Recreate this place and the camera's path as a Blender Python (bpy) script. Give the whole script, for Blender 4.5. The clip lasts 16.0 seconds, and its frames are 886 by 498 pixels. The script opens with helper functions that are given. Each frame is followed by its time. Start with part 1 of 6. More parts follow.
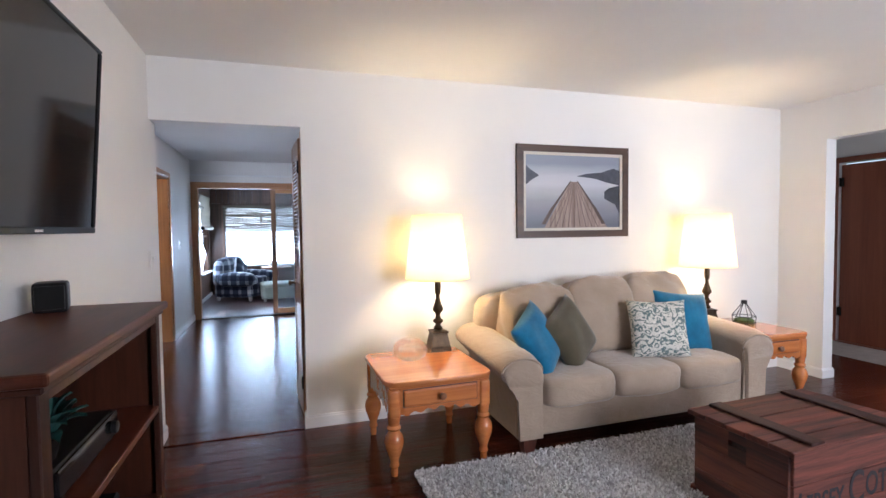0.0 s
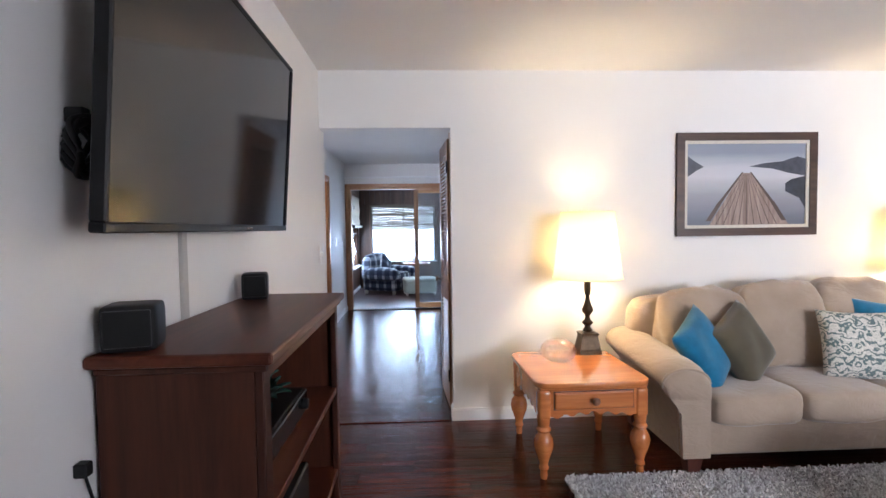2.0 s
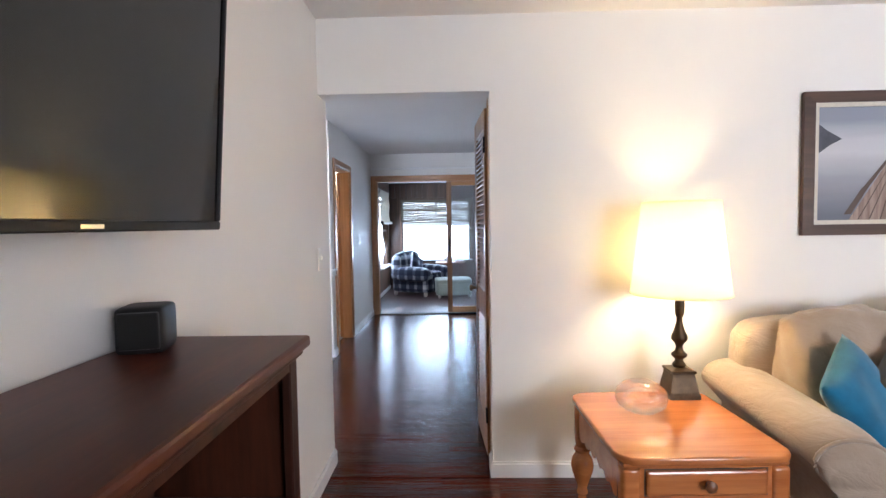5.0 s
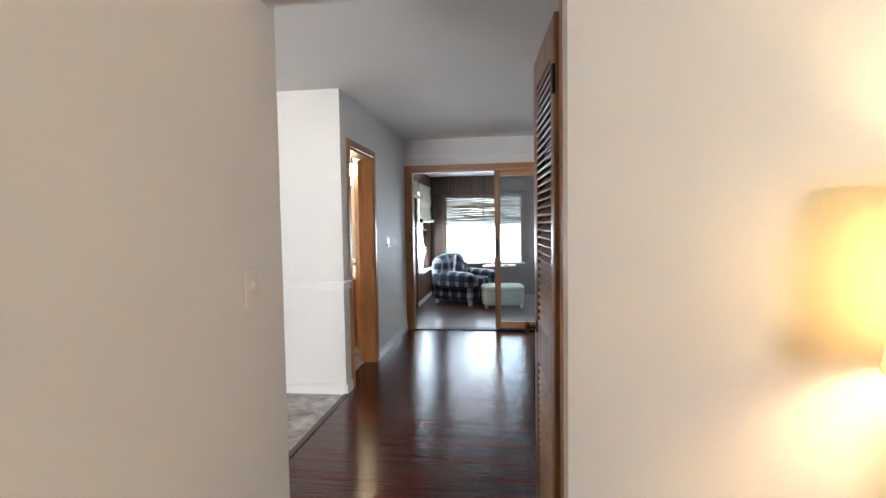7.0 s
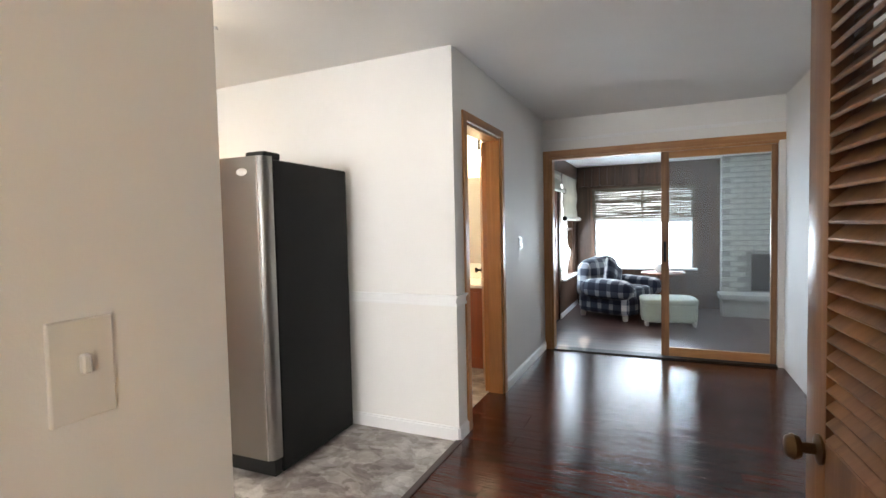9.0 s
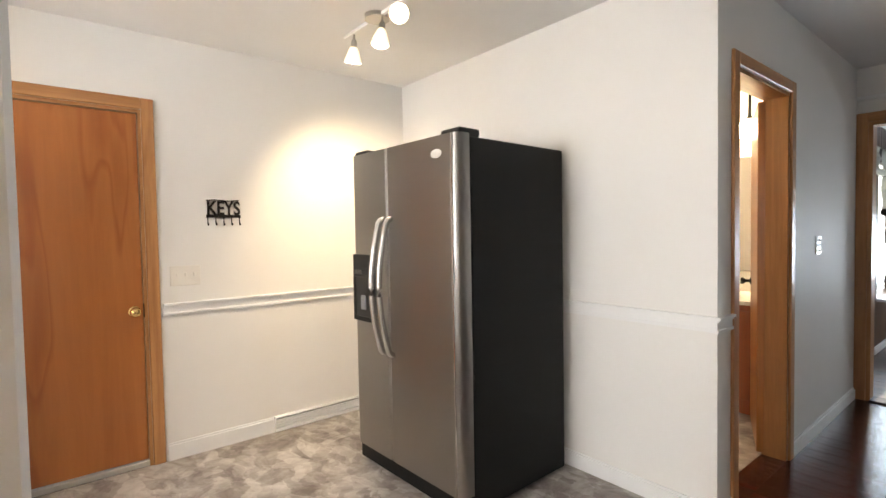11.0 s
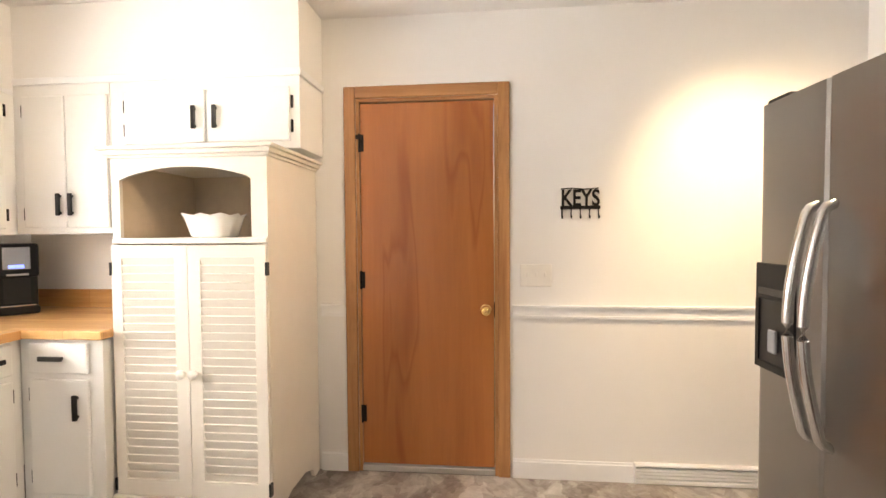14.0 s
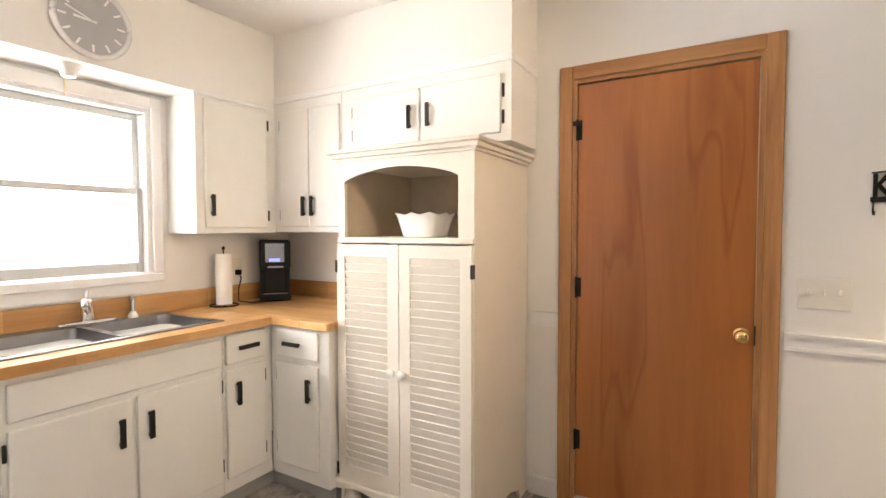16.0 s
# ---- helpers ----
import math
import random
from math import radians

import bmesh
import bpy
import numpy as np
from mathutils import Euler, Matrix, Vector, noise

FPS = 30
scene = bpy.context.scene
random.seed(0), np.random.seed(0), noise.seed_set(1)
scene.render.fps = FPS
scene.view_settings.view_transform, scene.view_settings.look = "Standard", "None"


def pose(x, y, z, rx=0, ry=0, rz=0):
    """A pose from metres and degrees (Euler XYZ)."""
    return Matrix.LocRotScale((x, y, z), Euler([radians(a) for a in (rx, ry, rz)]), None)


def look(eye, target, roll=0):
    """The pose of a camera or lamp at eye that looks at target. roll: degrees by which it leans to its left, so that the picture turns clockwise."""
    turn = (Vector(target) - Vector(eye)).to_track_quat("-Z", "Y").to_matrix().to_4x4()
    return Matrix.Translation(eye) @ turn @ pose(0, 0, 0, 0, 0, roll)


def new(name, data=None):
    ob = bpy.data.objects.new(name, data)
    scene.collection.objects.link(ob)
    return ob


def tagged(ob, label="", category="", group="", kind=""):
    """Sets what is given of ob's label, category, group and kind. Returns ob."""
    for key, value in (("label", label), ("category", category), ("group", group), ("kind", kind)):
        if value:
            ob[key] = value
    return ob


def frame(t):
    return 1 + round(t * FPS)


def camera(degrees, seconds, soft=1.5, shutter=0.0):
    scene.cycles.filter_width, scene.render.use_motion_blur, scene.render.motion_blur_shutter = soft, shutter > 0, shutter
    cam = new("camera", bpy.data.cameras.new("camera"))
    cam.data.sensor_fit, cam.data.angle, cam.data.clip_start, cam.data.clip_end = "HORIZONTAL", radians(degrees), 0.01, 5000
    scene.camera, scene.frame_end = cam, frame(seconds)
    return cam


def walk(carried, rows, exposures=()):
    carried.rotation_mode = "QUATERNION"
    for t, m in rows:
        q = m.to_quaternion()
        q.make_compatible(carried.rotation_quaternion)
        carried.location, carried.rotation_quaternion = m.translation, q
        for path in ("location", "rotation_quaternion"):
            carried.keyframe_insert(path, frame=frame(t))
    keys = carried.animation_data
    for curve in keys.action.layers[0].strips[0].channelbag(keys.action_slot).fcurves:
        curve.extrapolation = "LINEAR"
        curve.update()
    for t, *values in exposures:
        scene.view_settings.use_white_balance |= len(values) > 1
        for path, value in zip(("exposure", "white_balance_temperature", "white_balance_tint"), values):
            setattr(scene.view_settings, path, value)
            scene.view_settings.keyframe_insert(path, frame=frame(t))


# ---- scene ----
cam = camera(84.4, 16.0)
PATH = [
    (0, (0.188, 0.051, 1.359), (0.804, 1.952, 1.275), -0.7),
    (0.5, (0.158, 0.064, 1.363), (0.631, 2.006, 1.278), -0.7),
    (1, (0.129, 0.076, 1.365), (0.467, 2.045, 1.28), -0.8),
    (1.5, (0.102, 0.089, 1.36), (0.31, 2.076, 1.274), -0.8),
    (2, (0.086, 0.09, 1.358), (0.179, 2.086, 1.273), -0.8),
    (2.5, (0.081, 0.088, 1.361), (0.085, 2.086, 1.275), -0.8),
    (3, (0.078, 0.093, 1.357), (0.043, 2.091, 1.273), -0.8),
    (3.5, (0.076, 0.178, 1.361), (0.03, 2.176, 1.269), -0.8),
    (4, (0.101, 0.372, 1.359), (0.05, 2.369, 1.26), -0.9),
    (4.2, (0.105, 0.465, 1.351), (0.057, 2.462, 1.256), -0.9),
    (6.5, (0.154, 1.845, 1.383), (-0.004, 3.836, 1.275), -0.8),
    (7, (0.142, 2.126, 1.366), (-0.117, 4.106, 1.263), -0.9),
    (7.5, (0.121, 2.405, 1.365), (-0.241, 4.369, 1.264), -1.0),
    (8, (0.101, 2.669, 1.355), (-0.399, 4.603, 1.256), -1.0),
    (8.2, (0.089, 2.773, 1.354), (-0.471, 4.69, 1.254), -1.1),
    (10.3, (-0.16, 3.493, 1.321), (-1.453, 5.018, 1.249), -1.1),
    (10.5, (-0.191, 3.546, 1.325), (-1.555, 5.007, 1.252), -1.1),
    (11, (-0.286, 3.657, 1.302), (-1.833, 4.923, 1.232), -1.0),
    (11.5, (-0.384, 3.767, 1.305), (-2.096, 4.798, 1.244), -0.8),
    (12, (-0.472, 3.871, 1.314), (-2.316, 4.643, 1.253), -0.7),
    (12.5, (-0.577, 3.954, 1.307), (-2.509, 4.469, 1.244), -0.6),
    (13, (-0.675, 4.012, 1.311), (-2.654, 4.292, 1.25), -0.6),
    (13.5, (-0.79, 4.056, 1.316), (-2.788, 4.103, 1.245), -0.4),
    (14, (-0.9, 4.065, 1.299), (-2.889, 3.871, 1.231), -0.4),
    (14.5, (-1.004, 4.056, 1.312), (-2.955, 3.621, 1.242), -0.3),
    (15, (-1.082, 4.03, 1.312), (-2.972, 3.381, 1.238), -0.2),
    (15.5, (-1.132, 4.009, 1.315), (-2.941, 3.159, 1.239), -0.1),
    (16, (-1.173, 3.995, 1.315), (-2.895, 2.98, 1.238), -0.1),
]
walk(cam, [(t, look(eye, target, roll)) for t, eye, target, roll in PATH],
     exposures=[(0, 0.56, 5750, 16), (4.2, 0.7, 5750, 16), (6.5, 0.47, 6650, 13), (8.2, 0.68, 7100, 12), (10.3, 0.5, 7300, 12), (11.5, 0.46, 7600, 14), (12.5, 0.62, 7900, 15), (13.5, 0.54, 8000, 16), (15, 0.42, 7900, 16), (16, 0.22, 7700, 16)])

# ---- world, sun, large lights ----
world = bpy.data.worlds.new("sky")
scene.world = world
world.use_nodes = True
wn = world.node_tree.nodes
sky = wn.new("ShaderNodeTexSky")
sky.sky_type, sky.sun_disc = "NISHITA", False
sky.sun_elevation, sky.sun_rotation = radians(39), radians(-17)
world.node_tree.links.new(sky.outputs[0], wn["Background"].inputs[0])
wn["Background"].inputs[1].default_value = 0.12

sun = new("sun", bpy.data.lights.new("sun", "SUN"))
sun.data.energy, sun.data.angle, sun.data.color = 2.5, radians(0.6), (1, 0.95, 0.88)
sun.matrix_world = look((-2.2, 7.0, 6.0), (0, 0, 0))


def lamp(name, kind, at, to, watts, color, size=0.1, size_y=0.1, cone=60, blend=0.6):
    data = bpy.data.lights.new(name, kind)
    data.energy, data.color = watts, color
    if kind == "AREA":
        data.shape, data.size, data.size_y = "RECTANGLE", size, size_y
    else:
        data.shadow_soft_size = size
    if kind == "SPOT":
        data.spot_size, data.spot_blend = radians(cone), blend
    ob = new(name, data)
    ob.matrix_world = look(at, to)
    return ob


# Daylight in the window openings; those of living room and entry are assumed
# Stands in an assumed window; place and spread chosen to light the room.
day = lamp("assumed_daylight_living", "AREA", (3.2, -2.1, 1.45), (2.9, 0.9, 2.1), 62, (0.98, 0.965, 0.945), 1.4, 1.3)
day.data.spread = radians(125)
# Fill added to brighten the entry, in a made-up opening out of view.
lamp("entry_fill", "AREA", (5.5, 0.76, 1.5), (5.6, 3, 1.2), 7, (0.95, 0.97, 1.0), 0.9, 1.2)
lamp("daylight_kitchen", "AREA", (-1.9, 1.28, 1.55), (-1.9, 3, 1.35), 66, (0.88, 0.93, 1.0), 1.3, 0.8)
lamp("daylight_sunroom", "AREA", (-0.3, 11.6, 1.0), (-0.3, 8, 0.75), 30, (0.62, 0.79, 1.0), 1.4, 0.7)
lamp("daylight_sunroom_side", "AREA", (-1.43, 10.73, 1.0), (0.5, 10.4, 0.4), 36, (0.62, 0.8, 1.0), 1.05, 0.8)
# Table lamps and ceiling track
WARM = (1.0, 0.74, 0.38)
LAMPS = [(1.178, 3.235), (3.53, 3.235)]
for lx, ly in LAMPS:
    lamp("bulb_light", "POINT", (lx, ly, 1.18), (lx, ly, 0), 20, WARM, 0.09)
lamp("spot_wall", "SPOT", (-2.83, 5.08, 2.17), (-3.474, 5.55, 1.0), 62, (1, 0.8, 0.52), 0.12, cone=112, blend=1.0)
lamp("spot_down", "SPOT", (-2.45, 5.02, 2.17), (-2.5, 4.3, 0.0), 25, (1, 0.82, 0.58), 0.05, cone=120, blend=1.0)
# Aimed off its head's direction, as a fill for the south cabinets.
lamp("spot_room", "SPOT", (-2.08, 4.9, 2.2), (-3.0, 1.6, 1.5), 82, (1, 0.84, 0.62), 0.06, cone=78, blend=1.0)


# ---- materials ----
def mat(name, color=(0.8, 0.8, 0.8), rough=0.5, metal=0.0):
    m = bpy.data.materials.new(name)
    m.use_nodes = True
    b = m.node_tree.nodes["Principled BSDF"]
    b.inputs["Base Color"].default_value = (*color, 1)
    b.inputs["Roughness"].default_value = rough
    b.inputs["Metallic"].default_value = metal
    return m


def nd(m, kind, **values):
    n = m.node_tree.nodes.new("ShaderNode" + kind)
    for key, value in values.items():
        n.inputs[key.replace("_", " ")].default_value = value
    return n


def ln(m, a, b):
    m.node_tree.links.new(a, b)


def coords(m, scale=(1, 1, 1), rot=(0, 0, 0)):
    tc, mp = nd(m, "TexCoord"), nd(m, "Mapping")
    mp.inputs["Scale"].default_value, mp.inputs["Rotation"].default_value = scale, [radians(a) for a in rot]
    ln(m, tc.outputs["Object"], mp.inputs[0])
    return mp.outputs[0]


def ramp(m, fac, stops):
    r = nd(m, "ValToRGB")
    el = r.color_ramp.elements
    while len(el) < len(stops):
        el.new(0.5)
    for e, (p, c) in zip(el, stops):
        e.position, e.color = p, (*c, 1)
    ln(m, fac, r.inputs[0])
    return r.outputs[0]


def bumped(m, height, strength=0.2, dist=0.01):
    b = nd(m, "Bump", Strength=strength, Distance=dist)
    ln(m, height, b.inputs["Height"])
    ln(m, b.outputs[0], m.node_tree.nodes["Principled BSDF"].inputs["Normal"])


def base(m):
    return m.node_tree.nodes["Principled BSDF"].inputs


def speckled(name, c, rough=0.5, scale=8, spread=0.08, bump=0.1, fine=180, metal=0.0, dist=0.002):
    """Plain surface with a broad and a fine variation."""
    m = mat(name, c, rough, metal)
    v = coords(m)
    n = nd(m, "TexNoise", Scale=scale, Detail=5.0, Roughness=0.6)
    ln(m, v, n.inputs["Vector"])
    lo, hi = [max(0, k * (1 - spread)) for k in c], [min(1, k * (1 + spread)) for k in c]
    ln(m, ramp(m, n.outputs["Fac"], [(0.3, lo), (0.7, hi)]), base(m)["Base Color"])
    f = nd(m, "TexNoise", Scale=fine, Detail=3.0)
    ln(m, v, f.inputs["Vector"])
    bumped(m, f.outputs["Fac"], bump, dist)
    return m


def woody(name, dark, light, along="z", scale=1.0, rough=0.4, bump=0.15, random_tone=0.0, coat=0.0):
    """Wood with grain along one axis."""
    m = mat(name, light, rough)
    s = {"x": (0.6, 9, 9), "y": (9, 0.6, 9), "z": (9, 9, 0.6)}[along]
    v = coords(m, [k * scale for k in s])
    info = nd(m, "ObjectInfo")
    add = nd(m, "VectorMath")
    add.operation = "ADD"
    sc = nd(m, "VectorMath")
    sc.operation = "SCALE"
    ln(m, info.outputs["Random"], sc.inputs[0])
    sc.inputs["Scale"].default_value = 37.0
    ln(m, v, add.inputs[0])
    ln(m, sc.outputs[0], add.inputs[1])
    n = nd(m, "TexNoise", Scale=1.3, Detail=7.0, Roughness=0.62, Distortion=0.9)
    ln(m, add.outputs[0], n.inputs["Vector"])
    g = nd(m, "TexNoise", Scale=9.0, Detail=4.0, Roughness=0.7)
    ln(m, add.outputs[0], g.inputs["Vector"])
    mx = nd(m, "Math")
    mx.operation = "MULTIPLY_ADD"
    ln(m, g.outputs["Fac"], mx.inputs[0])
    mx.inputs[1].default_value = 0.35
    ln(m, n.outputs["Fac"], mx.inputs[2])
    col = ramp(m, mx.outputs[0], [(0.45, dark), (0.85, light)])
    if random_tone:
        hs = nd(m, "HueSaturation")
        mr = nd(m, "MapRange")
        ln(m, info.outputs["Random"], mr.inputs["Value"])
        mr.inputs["To Min"].default_value, mr.inputs["To Max"].default_value = 1 - random_tone, 1 + random_tone
        ln(m, mr.outputs[0], hs.inputs["Value"])
        ln(m, col, hs.inputs["Color"])
        col = hs.outputs[0]
    ln(m, col, base(m)["Base Color"])
    bumped(m, mx.outputs[0], bump, 0.004)
    base(m)["Coat Weight"].default_value = coat
    return m


def fabric(name, c, rough=0.95, weave=700, spread=0.12, sheen=0.3, patch=5, bump=0.3):
    m = speckled(name, c, rough, patch, spread, bump, weave, dist=0.002)
    base(m)["Sheen Weight"].default_value = sheen
    base(m)["Specular IOR Level"].default_value = 0.15
    return m


def glow(name, color, strength):
    m = mat(name, color)
    b = base(m)
    b["Emission Color"].default_value, b["Emission Strength"].default_value = (*color, 1), strength
    return m


def glassy(name, color=(1, 1, 1), rough=0.0):
    m = mat(name, color, rough)
    base(m)["Transmission Weight"].default_value = 1.0
    base(m)["IOR"].default_value = 1.45
    return m


M_WALL = speckled("warm_white_wall_paint", (0.80, 0.785, 0.762), 0.6, 1.5, 0.02, 0.12, 260)
M_CEIL = speckled("white_ceiling_paint", (0.80, 0.79, 0.775), 0.8, 2, 0.02, 0.2, 140)
M_TRIM = speckled("white_trim_paint", (0.82, 0.82, 0.82), 0.35, 4, 0.03, 0.05)
M_CASING = woody("oak_casing", (0.31, 0.13, 0.047), (0.50, 0.25, 0.102), "z", 1.2, 0.35)
M_CASING_X = woody("oak_casing_across", (0.31, 0.13, 0.047), (0.50, 0.25, 0.102), "x", 1.2, 0.35)
M_CASING_Y = woody("oak_casing_deep", (0.31, 0.13, 0.047), (0.50, 0.25, 0.102), "y", 1.2, 0.35)
M_BIRCH = woody("birch_door_veneer", (0.29, 0.10, 0.026), (0.50, 0.215, 0.062), "z", 0.55, 0.32, 0.05)
M_PANEL = woody("dark_panelling", (0.035, 0.016, 0.009), (0.11, 0.052, 0.028), "z", 1.0, 0.35)
M_REDDOOR = woody("red_brown_door", (0.19, 0.05, 0.022), (0.32, 0.092, 0.042), "z", 0.8, 0.4)
M_LOUVRE = woody("stained_pine", (0.15, 0.062, 0.025), (0.33, 0.16, 0.07), "z", 1.1, 0.3)
M_FLOOR = woody("dark_hand_scraped_planks", (0.022, 0.005, 0.003), (0.085, 0.019, 0.010), "x", 0.8, 0.2, 0.2, 0.16)
M_BLACK = speckled("black_plastic", (0.007, 0.007, 0.0075), 0.5, 30, 0.2, 0.1, 400)
base(M_BLACK)["Specular IOR Level"].default_value = 0.28
M_IRON = speckled("black_iron", (0.018, 0.016, 0.014), 0.5, 40, 0.3, 0.3, 300, 0.6)
M_CREAM = speckled("cream_plastic", (0.77, 0.74, 0.69), 0.4, 10, 0.03, 0.03)
M_BRASS = mat("brass", (0.75, 0.52, 0.22), 0.25, 1.0)
M_CHROME = mat("chrome", (0.8, 0.8, 0.8), 0.12, 1.0)
M_GLASS = glassy("clear_glass", (0.9, 0.95, 0.97))
M_THIN = glassy("thin_clear_glass", (1, 1, 1))
_tr = nd(M_THIN, "BsdfTransparent")
_mx = nd(M_THIN, "MixShader", Fac=0.55)
ln(M_THIN, M_THIN.node_tree.nodes["Principled BSDF"].outputs[0], _mx.inputs[1])
ln(M_THIN, _tr.outputs[0], _mx.inputs[2])
ln(M_THIN, _mx.outputs[0], M_THIN.node_tree.nodes["Material Output"].inputs[0])
M_OUT = glow("bright_outdoors", (0.95, 0.98, 1.0), 3.2)


def scraped(m):
    """Ripples across the planks, and joints that catch less light."""
    v = coords(m, (2.0, 26, 2))
    n = nd(m, "TexNoise", Scale=1.6, Detail=4.0, Roughness=0.6)
    ln(m, v, n.inputs["Vector"])
    bumped(m, n.outputs["Fac"], 0.34, 0.008)
    base(m)["Specular IOR Level"].default_value = 0.3
    r = nd(m, "MapRange")
    ln(m, n.outputs["Fac"], r.inputs["Value"])
    r.inputs["To Min"].default_value, r.inputs["To Max"].default_value = 0.10, 0.19
    ln(m, r.outputs[0], base(m)["Roughness"])


scraped(M_FLOOR)
# Paler, less red and rougher than M_FLOOR.
M_FLOOR_SUN = woody("paler_sunroom_planks", (0.03, 0.012, 0.009), (0.10, 0.042, 0.03), "x", 0.8, 0.4, 0.12, 0.16)


def vinyl():
    """Sheet vinyl printed with overlapping slate-like flakes."""
    m = mat("mottled_grey_vinyl", (0.4, 0.38, 0.36), 0.36)
    v = coords(m, (1, 1, 1))
    w = nd(m, "TexNoise", Scale=4.0, Detail=8.0, Roughness=0.7, Distortion=0.8)
    ln(m, v, w.inputs["Vector"])
    bend = nd(m, "VectorMath")
    bend.operation = "MULTIPLY_ADD"
    ln(m, w.outputs["Color"], bend.inputs[0])
    bend.inputs[1].default_value = (0.16, 0.16, 0.0)
    ln(m, v, bend.inputs[2])
    total = w.outputs["Fac"]
    for size, amount, turn in ((6.0, 0.20, 0.0), (11.5, 0.17, 40.0)):
        mp = nd(m, "Mapping")
        mp.inputs["Scale"].default_value = (1.0, 1.9, 0.0)
        mp.inputs["Rotation"].default_value = (0, 0, radians(turn))
        ln(m, bend.outputs[0], mp.inputs[0])
        cell = nd(m, "TexVoronoi", Scale=size)
        ln(m, mp.outputs[0], cell.inputs["Vector"])
        tone = nd(m, "SeparateColor")
        ln(m, cell.outputs["Color"], tone.inputs[0])
        add = nd(m, "Math")
        add.operation = "MULTIPLY_ADD"
        ln(m, tone.outputs[0], add.inputs[0])
        add.inputs[1].default_value = amount
        ln(m, total, add.inputs[2])
        total = add.outputs[0]
    ln(m, ramp(m, total, [(0.46, (0.15, 0.122, 0.108)), (0.62, (0.29, 0.253, 0.23)), (0.76, (0.43, 0.395, 0.37)), (0.92, (0.60, 0.57, 0.54))]), base(m)["Base Color"])
    bumped(m, total, 0.06, 0.003)
    return m


M_VINYL = vinyl()


# ---- building helpers ----
def bx(bm, x0, x1, y0, y1, z0, z1, bev=0.0, seg=1):
    c = bmesh.ops.create_cube(bm, size=1.0)["verts"]
    for v in c:
        v.co = Vector((x0 + (v.co.x + 0.5) * (x1 - x0), y0 + (v.co.y + 0.5) * (y1 - y0), z0 + (v.co.z + 0.5) * (z1 - z0)))
    if bev:
        es = list({e for v in c for e in v.link_edges})
        bmesh.ops.bevel(bm, geom=es, offset=bev, segments=seg, affect="EDGES", profile=0.5)
    return bm


def box(*a, bev=0.0, seg=1):
    return bx(bmesh.new(), *a, bev=bev, seg=seg)


def mesh_of(name, bm, material, smooth=None):
    bmesh.ops.recalc_face_normals(bm, faces=bm.faces)
    me = bpy.data.meshes.new(name)
    if smooth is not None:
        for f in bm.faces:
            f.smooth = True
        for e in bm.edges:
            if len(e.link_faces) == 2 and e.calc_face_angle(0) > radians(smooth):
                e.smooth = False
    bm.to_mesh(me)
    bm.free()
    if material:
        me.materials.append(material)
    return me


def part(name, bm, material, parent, label="", smooth=None):
    ob = new(name, mesh_of(name, bm, material, smooth))
    ob.parent = parent
    return tagged(ob, label)


def thing(name, m, label, category, group="", kind=""):
    """An Empty at the base of a thing of several parts."""
    ob = new(name)
    ob.empty_display_size = 0.05
    ob.matrix_world = m if isinstance(m, Matrix) else Matrix.Translation(m)
    return tagged(ob, label, category, group, kind)


def solo(name, bm, material, m, label, category, group="", kind="", smooth=None):
    """A thing of one mesh."""
    ob = new(name, mesh_of(name, bm, material, smooth))
    ob.matrix_world = m if isinstance(m, Matrix) else Matrix.Translation(m)
    return tagged(ob, label, category, group, kind)


def setting(name, bm, material, label="", category="", smooth=None):
    return tagged(new(name, mesh_of(name, bm, material, smooth)), label, category, kind="structure")


def wall(name, axis, p0, p1, a0, a1, z0, z1, holes=(), material=None, label="warm white painted wall"):
    """A wall p0..p1 thick across axis, a0..a1 long, with holes (from, to, bottom, top) right through it."""
    bm = bmesh.new()

    def put(b0, b1, c0, c1):
        if b1 - b0 > 1e-4 and c1 - c0 > 1e-4:
            bx(bm, *((p0, p1, b0, b1) if axis == "x" else (b0, b1, p0, p1)), c0, c1)

    at = a0
    for b0, b1, c0, c1 in sorted(holes):
        put(at, b0, z0, z1)
        put(b0, b1, z0, c0)
        put(b0, b1, c1, z1)
        at = b1
    put(at, a1, z0, z1)
    return setting(name, bm, material or M_WALL, label, "wall")


def lathe(bm, profile, n=24, cx=0.0, cy=0.0, square=False):
    """Turns (radius, height) pairs about the z axis. Ends are closed."""
    rings = []
    k = 4 if square else n
    for r, z in profile:
        rings.append([bm.verts.new((cx + r * math.cos(2 * math.pi * (i + (0.5 if square else 0)) / k), cy + r * math.sin(2 * math.pi * (i + (0.5 if square else 0)) / k), z)) for i in range(k)])
    for a, b in zip(rings, rings[1:]):
        for i in range(k):
            bm.faces.new((a[i], a[(i + 1) % k], b[(i + 1) % k], b[i]))
    bm.faces.new(rings[0][::-1])
    bm.faces.new(rings[-1])
    return bm


def poly(bm, pts, axis, d0, d1):
    """A flat outline pulled through a thickness: pts in the two other axes, in xyz order."""
    def at(p, d):
        return {"x": (d, *p), "y": (p[0], d, p[1]), "z": (*p, d)}[axis]
    a = [bm.verts.new(at(p, d0)) for p in pts]
    b = [bm.verts.new(at(p, d1)) for p in pts]
    bm.faces.new(a)
    bm.faces.new(b[::-1])
    for i in range(len(pts)):
        j = (i + 1) % len(pts)
        bm.faces.new((a[i], b[i], b[j], a[j]))
    return bm


